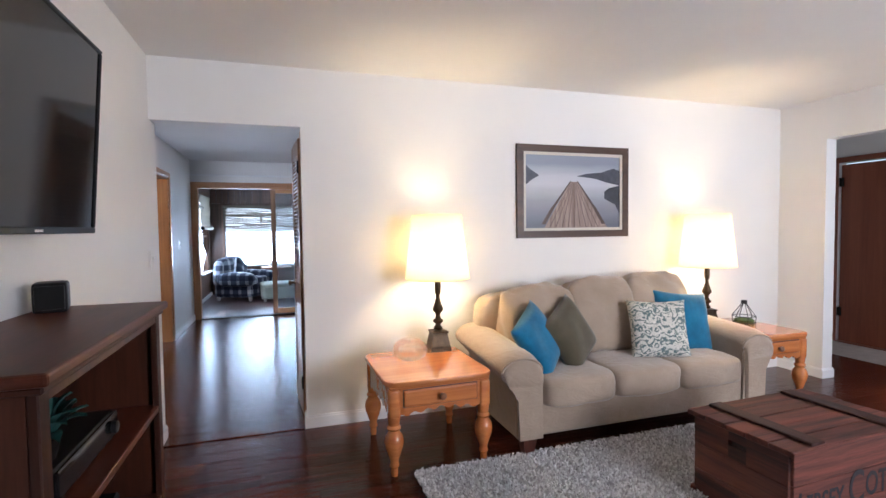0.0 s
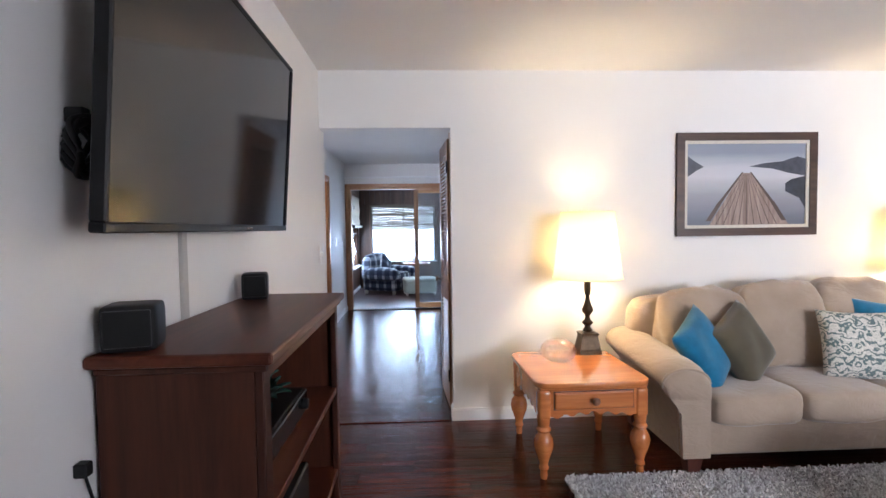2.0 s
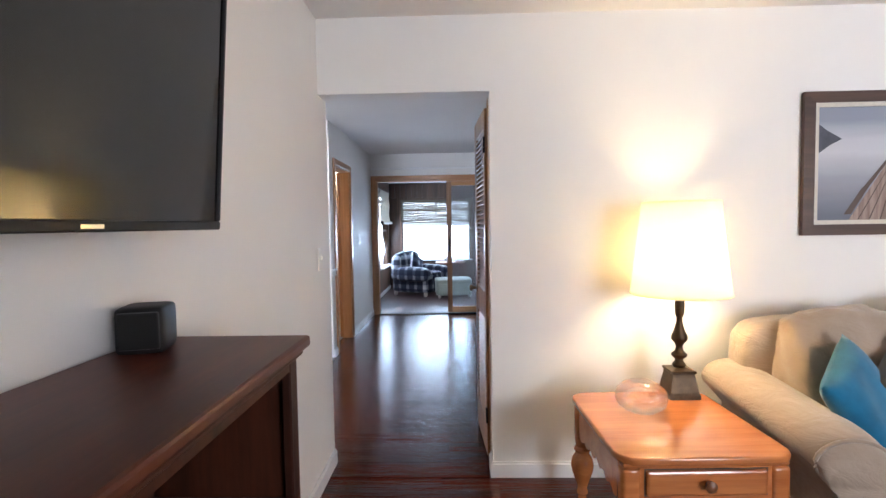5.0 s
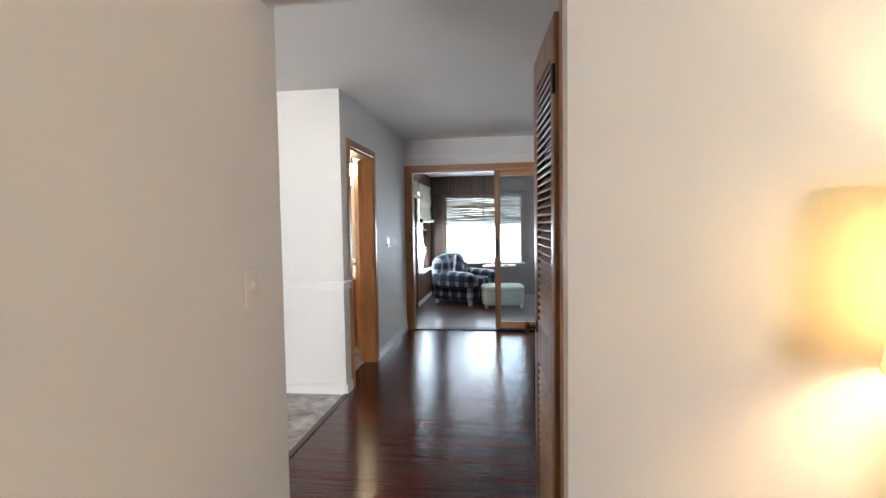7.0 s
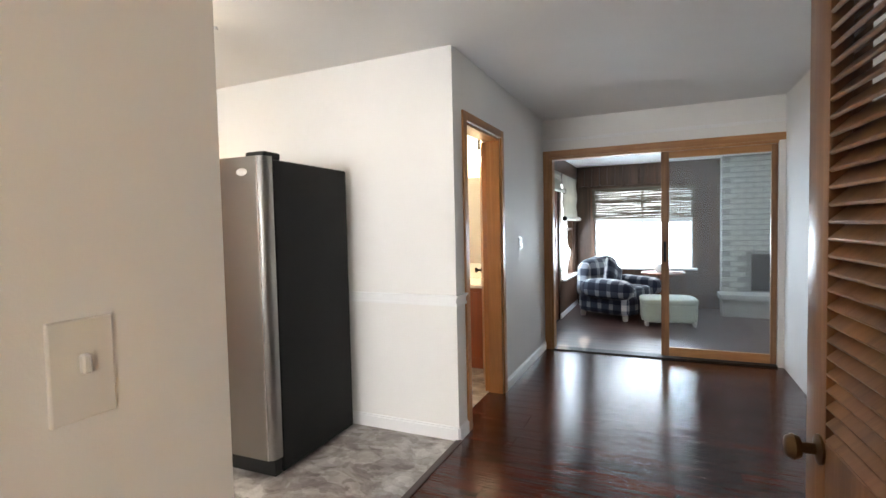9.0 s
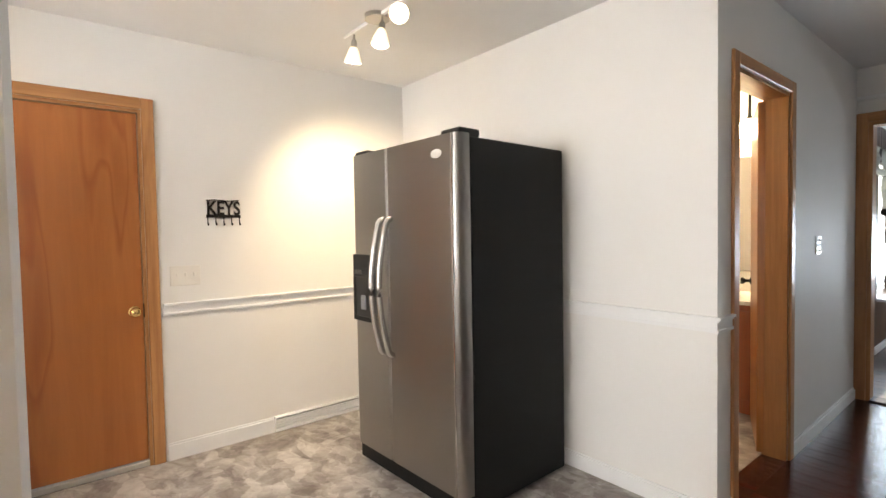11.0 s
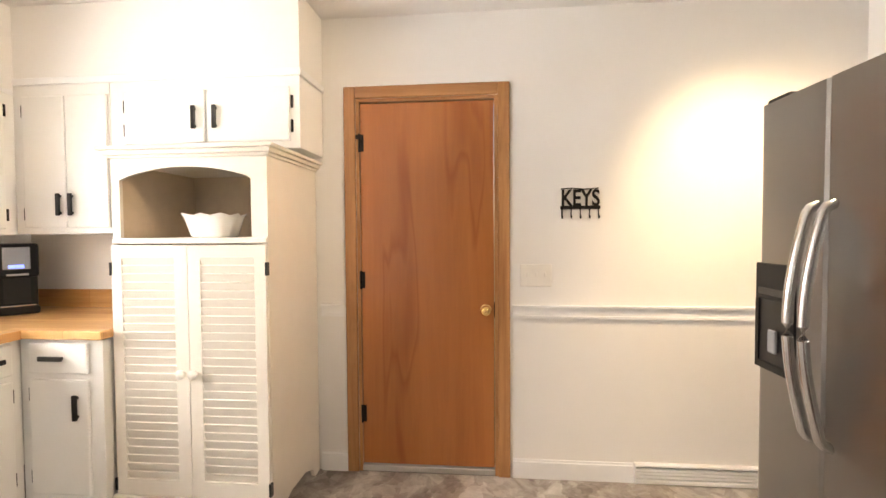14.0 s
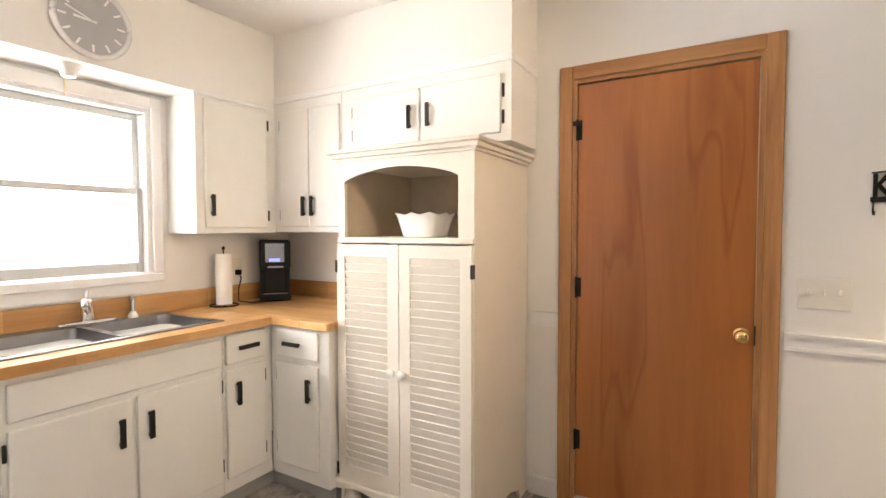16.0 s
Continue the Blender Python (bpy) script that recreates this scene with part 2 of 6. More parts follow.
def tube(bm, pts, r, n=10, closed=False):
    """A round rod along a line of points."""
    pts = [Vector(p) for p in pts]
    rings, k = [], len(pts)
    for i, p in enumerate(pts):
        d = (pts[(i + 1) % k] - pts[i - 1]) if closed else pts[min(i + 1, k - 1)] - pts[max(i - 1, 0)]
        q = d.to_track_quat("Z", "Y")
        rings.append([bm.verts.new(p + q @ Vector((r * math.cos(2 * math.pi * j / n), r * math.sin(2 * math.pi * j / n), 0))) for j in range(n)])
    for a, b in zip(rings, rings[1:] + (rings[:1] if closed else [])):
        for j in range(n):
            bm.faces.new((a[j], a[(j + 1) % n], b[(j + 1) % n], b[j]))
    if not closed:
        bm.faces.new(rings[0][::-1])
        bm.faces.new(rings[-1])
    return bm


def soft(bm, cx, cy, cz, sx, sy, sz, k=5.0, n=10, wrinkle=0.0, freq=4.0, m=None):
    """A stuffed, rounded block; k: how square it is."""
    old = set(bm.verts)
    bmesh.ops.create_cube(bm, size=2.0)
    mine = [v for v in bm.verts if v not in old]
    es = list({e for v in mine for e in v.link_edges})
    bmesh.ops.subdivide_edges(bm, edges=es, cuts=n, use_grid_fill=True)
    mine = [v for v in bm.verts if v not in old]
    for v in mine:
        p = Vector([math.sin(c * math.pi / 2 * 0.98) for c in v.co])
        norm = sum(abs(c) ** k for c in p) ** (1 / k)
        p = p / norm
        q = Vector((p.x * sx / 2, p.y * sy / 2, p.z * sz / 2))
        if wrinkle:
            q += p.normalized() * wrinkle * noise.fractal(Vector((q.x + cx, q.y + cy, q.z + cz)) * freq, 0.8, 2.2, 3)
        q = (m @ q) if m else q
        v.co = q + Vector((cx, cy, cz))
    return bm


H = 2.44

# ---- large structure ----
wall("wall_tv", "x", -0.71, -0.59, -1.92, 3.645, 0, H)
wall("wall_living_north", "y", 3.487, 3.607, -0.59, 4.78, 0, H, [(-0.59, 0.307, 0, 2.05)])
wall("wall_living_east", "x", 4.66, 4.78, -1.92, 3.487, 0, H, [(1.5, 3.07, 0, 2.09)])
wall("wall_living_south", "y", -1.92, -1.8, -0.59, 4.66, 0, H, [(2.25, 4.15, 0.75, 2.15)])
wall("wall_entry_east", "x", 6.25, 6.37, 0.9, 4.6, 0, H, [(3.1, 4.0, 0, 2.05)])
wall("wall_entry_north", "y", 4.6, 4.72, 4.66, 6.37, 0, H)
wall("wall_entry_west", "x", 4.66, 4.78, 3.607, 4.6, 0, H)
# The opening in this unseen wall is added for the entry's fill lamp.
wall("wall_entry_south", "y", 0.78, 0.9, 4.78, 6.37, 0, H, [(5.0, 6.0, 0.85, 2.1)])
wall("wall_kitchen_west", "x", -3.594, -3.474, 1.31, 6.0, 0, H, [(3.335, 4.115, 0, 2.03)])
wall("wall_kitchen_south", "y", 1.31, 1.43, -3.474, -0.71, 0, H, [(-2.578, -1.2, 1.10, 1.93)])
wall("wall_kitchen_north", "y", 5.88, 6.0, -3.474, -1.155, 0, H)
wall("wall_hall_west", "x", -1.275, -1.155, 6.0, 8.33, 0, H, [(6.08, 6.81, 0, 2.02)])
wall("wall_hall_east", "x", 1.0, 1.12, 3.607, 8.33, 0, H)
wall("wall_hall_north", "y", 8.33, 8.45, -1.44, 2.4, 0, H, [(-1.1, 0.95, 0, 2.05)])
wall("wall_sunroom_west", "x", -1.44, -1.32, 8.45, 11.62, 0, H, [(9.12, 10.02, 0, 1.98), (10.17, 11.3, 0.55, 1.98)], M_PANEL, "dark wood panelled wall")
wall("wall_sunroom_north", "y", 11.5, 11.62, -1.32, 2.4, 0, H, [(-1.03, 0.42, 0.62, 1.86)], M_PANEL, "dark wood panelled wall")
wall("wall_sunroom_east", "x", 2.4, 2.52, 8.33, 11.62, 0, H, (), M_PANEL, "dark wood panelled wall")
wall("wall_bath_west", "x", -3.0, -2.88, 6.0, 8.33, 0, H)
wall("wall_bath_north", "y", 7.98, 8.1, -2.88, -1.275, 0, H)

setting("ceiling", box(-3.6, 6.37, -1.92, 8.45, H, H + 0.12), M_CEIL, "flat white painted ceiling", "ceiling")
setting("ceiling_sunroom", box(-1.32, 2.4, 8.45, 11.5, 2.27, 2.39), M_CEIL, "white sunroom ceiling", "ceiling")
setting("subfloor", box(-3.6, 6.4, -1.92, 11.62, -0.15, -0.012), speckled("dark_joint", (0.006, 0.004, 0.003), 0.7), "dark bed beneath the floorboards", "floor")
vinyl_bm = box(-3.474, -1.155, 3.645, 5.88, -0.012, 0.0)
bx(vinyl_bm, -3.474, -0.71, 1.43, 3.645, -0.012, 0.0)
setting("floor_kitchen", vinyl_bm, M_VINYL, "mottled grey and brown sheet vinyl floor", "floor")
setting("floor_bath", box(-2.88, -1.275, 6.0, 8.0, -0.012, 0.0), M_VINYL, "mottled grey bathroom floor", "floor")
setting("ground", box(-60, 60, -60, 60, -0.5, -0.16), speckled("lawn", (0.06, 0.10, 0.03), 0.9, 2, 0.3, 0.5, 30), "mown green lawn around the house", "ground")
for name, b in (("backdrop_north", (-9, 9, 16.0, 16.1, -0.15, 6)), ("backdrop_west", (-6.1, -6.0, 7, 15, -0.15, 6)), ("backdrop_south", (-7, 1.5, -2.6, -2.5, -0.15, 6))):
    setting(name, box(*b), M_OUT, "overexposed bright daylight outdoors", "backdrop")


# ---- living room ----
def base_run(name, axis, face, a0, a1, sign, h=0.085, d=0.014):
    """A white baseboard along a wall face; sign: the way that the room lies."""
    lo, hi = sorted((face, face + sign * d))
    tip = sorted((face, face + sign * d * 0.55))
    bm = box(*((lo, hi, a0, a1) if axis == "x" else (a0, a1, lo, hi)), 0, h - 0.012)
    bx(bm, *((*tip, a0, a1) if axis == "x" else (a0, a1, *tip)), h - 0.012, h)
    return setting(name, bm, M_TRIM, "white painted wooden baseboard", "baseboard")


base_run("baseboard_living_north", "y", 3.487, 0.307, 4.66, -1)
base_run("baseboard_living_jamb", "x", 0.307, 3.473, 3.6, -1)
base_run("baseboard_tv_wall", "x", -0.59, 0.0, 3.645, 1)
base_run("baseboard_living_east", "x", 4.66, 3.07, 3.473, -1)
base_run("baseboard_east_jamb", "y", 3.07, 4.646, 4.79, -1)


def sofa_things():
    tan = fabric("tan_microfibre", (0.38, 0.295, 0.225), 0.95, 600, 0.12, 0.5, 3)
    wr = nd(tan, "TexNoise", Scale=5.0, Detail=5.0, Roughness=0.62, Distortion=1.6)
    ln(tan, coords(tan, (1, 1, 2.2)), wr.inputs["Vector"])
    bumped(tan, wr.outputs["Fac"], 0.35, 0.03)
    foot = woody("dark_red_wood_foot", (0.05, 0.015, 0.01), (0.10, 0.03, 0.018), "z", 1, 0.35)
    s = thing("sofa", (2.42, 3.0, 0), "tan microfibre three-seat sofa with rolled arms", "sofa")
    bm = box(-0.95, 0.95, -0.37, 0.40, 0.10, 0.285, bev=0.02, seg=3)
    part("base", bm, tan, s, smooth=40)
    bm = bmesh.new()
    soft(bm, 0, 0.33, 0.52, 1.86, 0.2, 0.74, 8, 8)
    part("back_frame", bm, tan, s, smooth=60)
    for i in range(3):
        bm = bmesh.new()
        soft(bm, -0.515 + 0.515 * i, -0.11, 0.355, 0.53, 0.64, 0.19, 6.5, 14, 0.012, 5)
        part("seat_cushion", bm, tan, s, smooth=80)
        bm = bmesh.new()
        tilt = pose(0, 0, 0, -13, 0, (3, -2, 2)[i]).to_3x3()
        soft(bm, -0.515 + 0.515 * i, 0.18, 0.68 + 0.012 * i, 0.565, 0.26, 0.57, 4.0, 16, 0.05, 3.4, tilt)
        part("back_cushion", bm, tan, s, smooth=80)
    for side in (-1, 1):
        bm = bmesh.new()
        rings, n = [], 15
        for j in range(25):
            f = j / 24
            y = 0.38 - 0.80 * (1 - (1 - f) ** 1.5)
            u = min(1.0, max(0.0, (-0.27 - y) / 0.15))
            drop = 1 - math.sqrt(max(0, 1 - u ** 2))
            top = 0.668 - 0.055 * min(1, (0.38 - y) / 0.8) - 0.085 * drop
            over = 0.105 - 0.03 * drop
            mid, half = 0.878 + over * 0.45, 0.088 + over * 0.5 - 0.012 * drop
            k = 0.085 - 0.015 * drop
            ring = [(0.79 + 0.012 * drop, 0.11), (0.79 + 0.012 * drop, top - k - 0.03)]
            for a in range(n):
                t = math.pi - a / (n - 1) * math.pi * 1.22
                ring.append((mid + half * math.cos(t), top - k + k * math.sin(t)))
            ring += [(0.962, max(0.118, top - 2.6 * k)), (0.952, 0.116), (0.95, 0.11)]
            rings.append([bm.verts.new((side * x, y, z)) for x, z in ring])
        for a, b in zip(rings, rings[1:]):
            for i in range(len(a)):
                k = (i + 1) % len(a)
                bm.faces.new((a[i], a[k], b[k], b[i]))
        bm.faces.new(rings[0])
        bm.faces.new(rings[-1][::-1])
        edge = [v.co + Vector((0, -0.002, 0)) for v in rings[21][:19]]
        arm = part("armrest", bm, tan, s, smooth=60)
        bm = bmesh.new()
        tube(bm, [tuple(v) for v in edge], 0.008, 8)
        part("welt", bm, tan, arm, smooth=60)
    for x in (-0.885, 0.885):
        for y in (-0.375, 0.33):
            ob = part("foot", lathe(bmesh.new(), [(0.042, 0.02 if y < 0 else 0.0), (0.062, 0.115)], square=True), foot, s, "dark tapered wooden foot")
            ob.location = (x, y, 0)
    return s


sofa_things()


def cushion(m, size, material, label, thick=0.15, seed=0):
    bm = bmesh.new()
    n = 22
    grid = {}
    for sgn in (-1, 1):
        for i in range(n + 1):
            for j in range(n + 1):
                u, v = 2 * i / n - 1, 2 * j / n - 1
                rim = i in (0, n) or j in (0, n)
                if rim and sgn == 1:
                    grid[sgn, i, j] = grid[-1, i, j]
                    continue
                pinch = 1 - 0.075 * (1 - u * u) * abs(v) ** 3, 1 - 0.075 * (1 - v * v) * abs(u) ** 3
                t = thick / 2 * ((1 - u ** 4) * (1 - v ** 4)) ** 0.55
                t *= 1 + 0.14 * noise.noise(Vector((u * 1.6, v * 1.6, seed + sgn)))
                grid[sgn, i, j] = bm.verts.new((size / 2 * u * pinch[1], sgn * t, size / 2 * v * pinch[0]))
    for sgn in (-1, 1):
        for i in range(n):
            for j in range(n):
                q = [grid[sgn, i, j], grid[sgn, i + 1, j], grid[sgn, i + 1, j + 1], grid[sgn, i, j + 1]]
                bm.faces.new(q if sgn < 0 else q[::-1])
    return solo("throw_pillow", bm, material, m, label, "pillow", "throw pillows", smooth=80)


def leaning(at, across, up):
    """A pose from a centre, a width direction and a height direction."""
    z = Vector(up).normalized()
    x = Vector(across)
    x = (x - z * x.dot(z)).normalized()
    m = Matrix((x, z.cross(x), z)).transposed().to_4x4()
    m.translation = at
    return m


def patterned():
    m = fabric("patterned_cloth", (0.7, 0.7, 0.66), 0.9, 500, 0.05)
    v = coords(m, (1, 1, 1))
    w = nd(m, "TexWave", Scale=8.0, Distortion=16.0, Detail=3.0, Detail_Scale=2.2)
    w.wave_type = "RINGS"
    ln(m, v, w.inputs["Vector"])
    n = nd(m, "TexNoise", Scale=24.0, Detail=2.0, Distortion=3.5)
    ln(m, v, n.inputs["Vector"])
    mx = nd(m, "Math")
    mx.operation = "MULTIPLY"
    ln(m, w.outputs["Fac"], mx.inputs[0])
    ln(m, n.outputs["Fac"], mx.inputs[1])
    ln(m, ramp(m, mx.outputs[0], [(0.08, (0.13, 0.18, 0.18)), (0.15, (0.38, 0.40, 0.34)), (0.2, (0.64, 0.62, 0.55)), (0.33, (0.68, 0.66, 0.6)), (0.37, (0.36, 0.37, 0.33)), (0.41, (0.66, 0.64, 0.58)), (0.6, (0.7, 0.68, 0.62))]), base(m)["Base Color"])
    return m


M_TEAL = fabric("teal_blue_velvet", (0.012, 0.15, 0.28), 0.8, 500, 0.25, 0.4, 9)
M_OLIVE = fabric("olive_velvet", (0.085, 0.07, 0.042), 0.85, 500, 0.2, 0.5, 9)
cushion(leaning((1.75, 2.87, 0.625), (0.74, 0.62, 0.25), (-0.55, 0.12, 0.8)), 0.41, M_TEAL, "teal blue velvet throw pillow leaning on the sofa arm", 0.14, 1)
cushion(leaning((2.03, 2.94, 0.625), (0.88, 0.45, 0.12), (-0.52, 0.12, 0.82)), 0.42, M_OLIVE, "olive brown velvet throw pillow on the sofa", 0.16, 2)
cushion(pose(2.70, 2.86, 0.625, -19, 0, -20), 0.42, patterned(), "grey and white scroll-patterned throw pillow on the sofa", 0.14, 3)
cushion(pose(3.03, 2.99, 0.635, -22, 7, -8), 0.47, M_TEAL, "teal blue velvet throw pillow behind a patterned one", 0.15, 4)


def end_table(m, label):
    pine = woody("honey_pine", (0.42, 0.122, 0.031), (0.63, 0.222, 0.066), "x", 0.9, 0.2, 0.04, 0, 0.5)
    t = thing("end_table", m, label, "table", "honey pine end tables")
    w, d, h = 0.32, 0.345, 0.53
    bm = bmesh.new()
    pts = []
    for cx, cy, a0 in ((w - 0.075, d - 0.075, 0), (-w + 0.075, d - 0.075, 90), (-w + 0.075, -d + 0.075, 180), (w - 0.075, -d + 0.075, 270)):
        pts += [(cx + 0.075 * math.cos(radians(a0 + k * 22.5)), cy + 0.075 * math.sin(radians(a0 + k * 22.5))) for k in range(5)]
    poly(bm, pts, "z", h - 0.028, h)
    bmesh.ops.bevel(bm, geom=[e for e in bm.edges if abs(e.verts[0].co.z - e.verts[1].co.z) < 1e-5], offset=0.009, segments=3, affect="EDGES", profile=0.6)
    part("tabletop", bm, pine, t, smooth=40)
    part("top_moulding", box(-w + 0.022, w - 0.022, -d + 0.022, d - 0.022, h - 0.045, h - 0.028, bev=0.005), pine, t)
    # scalloped aprons between the posts
    def apron(half):
        low = []
        for k in range(33):
            u = -1 + 2 * k / 32
            low.append((u * half, 0.335 + 0.024 * (1 - abs(u)) ** 0.8 + 0.009 * math.cos(u * 6 * math.pi)))
        return low + [(half, h - 0.045), (-half, h - 0.045)]
    for y in (-0.307, 0.307):
        bm = bmesh.new()
        poly(bm, apron(0.236), "y", y - 0.01, y + 0.01)
        part("front_apron" if y < 0 else "back_apron", bm, pine, t)
    for x in (-0.283, 0.283):
        bm = bmesh.new()
        poly(bm, apron(0.26), "x", x - 0.01, x + 0.01)
        part("side_apron", bm, pine, t)
    dr = part("drawer", box(-0.215, 0.215, -0.329, -0.3175, 0.384, 0.474, bev=0.009, seg=2), pine, t)
    # Dark strips on the apron stand in for the shade in the drawer gap.
    bm = bmesh.new()
    for b in ((-0.216, 0.216, 0.3785, 0.3835), (-0.216, 0.216, 0.4745, 0.4795), (-0.2205, -0.2155, 0.3785, 0.4795), (0.2155, 0.2205, 0.3785, 0.4795)):
        bx(bm, b[0], b[1], -0.3185, -0.3172, b[2], b[3])
    part("drawer_gap", bm, M_PANEL, t, "dark strips painted as the gap's shade round the drawer")
    bm = lathe(bmesh.new(), [(0.008, 0), (0.009, 0.012), (0.019, 0.02), (0.021, 0.028), (0.012, 0.036)], 16)
    kn = part("knob", bm, woody("dark_knob", (0.12, 0.04, 0.015), (0.25, 0.1, 0.04), "z", 2, 0.3), dr, "turned brown wooden knob", 60)
    kn.matrix_local = pose(0, -0.3285, 0.429, 90)
    prof = [(0.017, 0), (0.021, 0.02), (0.019, 0.045), (0.027, 0.056), (0.027, 0.066), (0.022, 0.076), (0.024, 0.09), (0.036, 0.125), (0.05, 0.165), (0.054, 0.195), (0.048, 0.225), (0.034, 0.247), (0.028, 0.255), (0.037, 0.262), (0.04, 0.27), (0.037, 0.278), (0.03, 0.285), (0.034, 0.31), (0.036, 0.335)]
    for x in (-0.268, 0.268):
        for y in (-0.292, 0.292):
            bm = lathe(bmesh.new(), prof, 20)
            bx(bm, -0.034, 0.034, -0.034, 0.034, 0.325, h - 0.045, bev=0.016, seg=3)
            leg = part("leg", bm, pine, t, "turned bulbous leg", 35)
            leg.location = (x, y, 0)
    return t


end_table(pose(0.995, 2.95, 0, 0, 0, 1.5), "glossy honey pine end table with turned legs beside the sofa")
end_table(pose(3.70, 3.06, 0, 0, 0, 0), "glossy honey pine end table between sofa and entry")


def table_lamp(x, y, z, label):
    t = thing("table_lamp", (x, y, z), label, "lamp", "lit table lamps")
    bronze = speckled("dark_bronze", (0.055, 0.036, 0.02), 0.42, 30, 0.3, 0.1, 200, 0.8)
    bm = lathe(bmesh.new(), [(0.1, 0), (0.1, 0.018), (0.092, 0.03), (0.085, 0.06), (0.074, 0.10), (0.072, 0.115), (0.08, 0.12), (0.08, 0.13), (0.03, 0.14)], square=True)
    part("base", bm, bronze, t)
    bm = lathe(bmesh.new(), [(0.026, 0.138), (0.032, 0.15), (0.02, 0.165), (0.018, 0.175), (0.034, 0.19), (0.036, 0.20), (0.02, 0.215), (0.015, 0.235), (0.02, 0.25), (0.036, 0.27), (0.036, 0.285), (0.024, 0.315), (0.015, 0.35), (0.013, 0.375), (0.019, 0.385), (0.022, 0.41), (0.022, 0.44), (0.018, 0.5)], 24)
    part("stem", bm, bronze, t, smooth=50)
    sh = bpy.data.materials.get("lit_linen_shade")
    if not sh:
        sh = mat("lit_linen_shade", (0.9, 0.86, 0.74), 0.8)
        nt = sh.node_tree
        tr = nd(sh, "BsdfTranslucent")
        tr.inputs["Color"].default_value = (0.95, 0.9, 0.76, 1)
        mx = nd(sh, "MixShader", Fac=0.82)
        ln(sh, nt.nodes["Principled BSDF"].outputs[0], mx.inputs[1])
        ln(sh, tr.outputs[0], mx.inputs[2])
        ln(sh, mx.outputs[0], nt.nodes["Material Output"].inputs[0])
    bm = bmesh.new()
    n, rings = 48, []
    for r, h in ((0.22, 0.488), (0.195, 0.70), (0.17, 0.92), (0.167, 0.92), (0.192, 0.70), (0.217, 0.488)):
        rings.append([bm.verts.new((r * math.cos(2 * math.pi * i / n), r * math.sin(2 * math.pi * i / n), h)) for i in range(n)])
    for a, b in zip(rings, rings[1:] + rings[:1]):
        for i in range(n):
            bm.faces.new((a[i], a[(i + 1) % n], b[(i + 1) % n], b[i]))
    shade = part("shade", bm, sh, t, "cream linen drum shade, lit from inside", 50)
    for r, h in ((0.22, 0.49), (0.17, 0.918)):
        bm = tube(bmesh.new(), [(r * math.cos(2 * math.pi * i / 40), r * math.sin(2 * math.pi * i / 40), h) for i in range(40)], 0.004, 6, True)
        part("rim", bm, sh, shade, smooth=60)
    bm = bmesh.new()
    bmesh.ops.create_uvsphere(bm, u_segments=16, v_segments=10, radius=0.03)
    bl = part("bulb", bm, glow("lit_bulb", (1, 0.8, 0.5), 12), t, "lit frosted bulb", 80)
    bl.location = (0, 0, 0.60)
    return t


table_lamp(LAMPS[0][0], LAMPS[0][1], 0.53, "lit table lamp with bronze turned base and cream shade")
table_lamp(LAMPS[1][0], LAMPS[1][1], 0.53, "lit table lamp with bronze turned base behind the sofa arm")

# Glass bowl
bm = bmesh.new()
prof = [(0.03, 0.0), (0.07, 0.004), (0.1, 0.026), (0.112, 0.058), (0.104, 0.09), (0.075, 0.118), (0.045, 0.13), (0.043, 0.128), (0.073, 0.116), (0.1015, 0.089), (0.1095, 0.058), (0.098, 0.028), (0.069, 0.007), (0.02, 0.004)]
lathe(bm, prof, 32)
gb = solo("glass_bowl", bm, M_THIN, (0.93, 3.05, 0.531), "clear round glass bowl on the pine end table", "bowl", smooth=60)

# Geometric terrarium
bm = bmesh.new()
ring = [(0.085 * math.cos(radians(60 * k)), 0.085 * math.sin(radians(60 * k)), 0.0) for k in range(6)]
mid = [(0.09 * math.cos(radians(60 * k)), 0.09 * math.sin(radians(60 * k)), 0.05) for k in range(6)]
tr_th = thing("terrarium", (3.90, 3.2, 0.533), "small geometric wire terrarium on the end table", "decoration")
for k in range(6):
    tube(bm, [ring[k], ring[(k + 1) % 6]], 0.003, 6)
    tube(bm, [mid[k], mid[(k + 1) % 6]], 0.003, 6)
    tube(bm, [ring[k], mid[k]], 0.003, 6)
    tube(bm, [mid[k], (0.015 * math.cos(radians(60 * k)), 0.015 * math.sin(radians(60 * k)), 0.16)], 0.003, 6)
bx(bm, -0.016, 0.016, -0.016, 0.016, 0.157, 0.185)
part("wire_frame", bm, M_IRON, tr_th)
bm = bmesh.new()
lathe(bm, [(0.075, 0.002), (0.078, 0.02), (0.04, 0.035)], 12)
part("moss", bm, speckled("moss", (0.05, 0.09, 0.03), 0.9, 40, 0.5, 0.6, 150), tr_th, "green moss", 60)


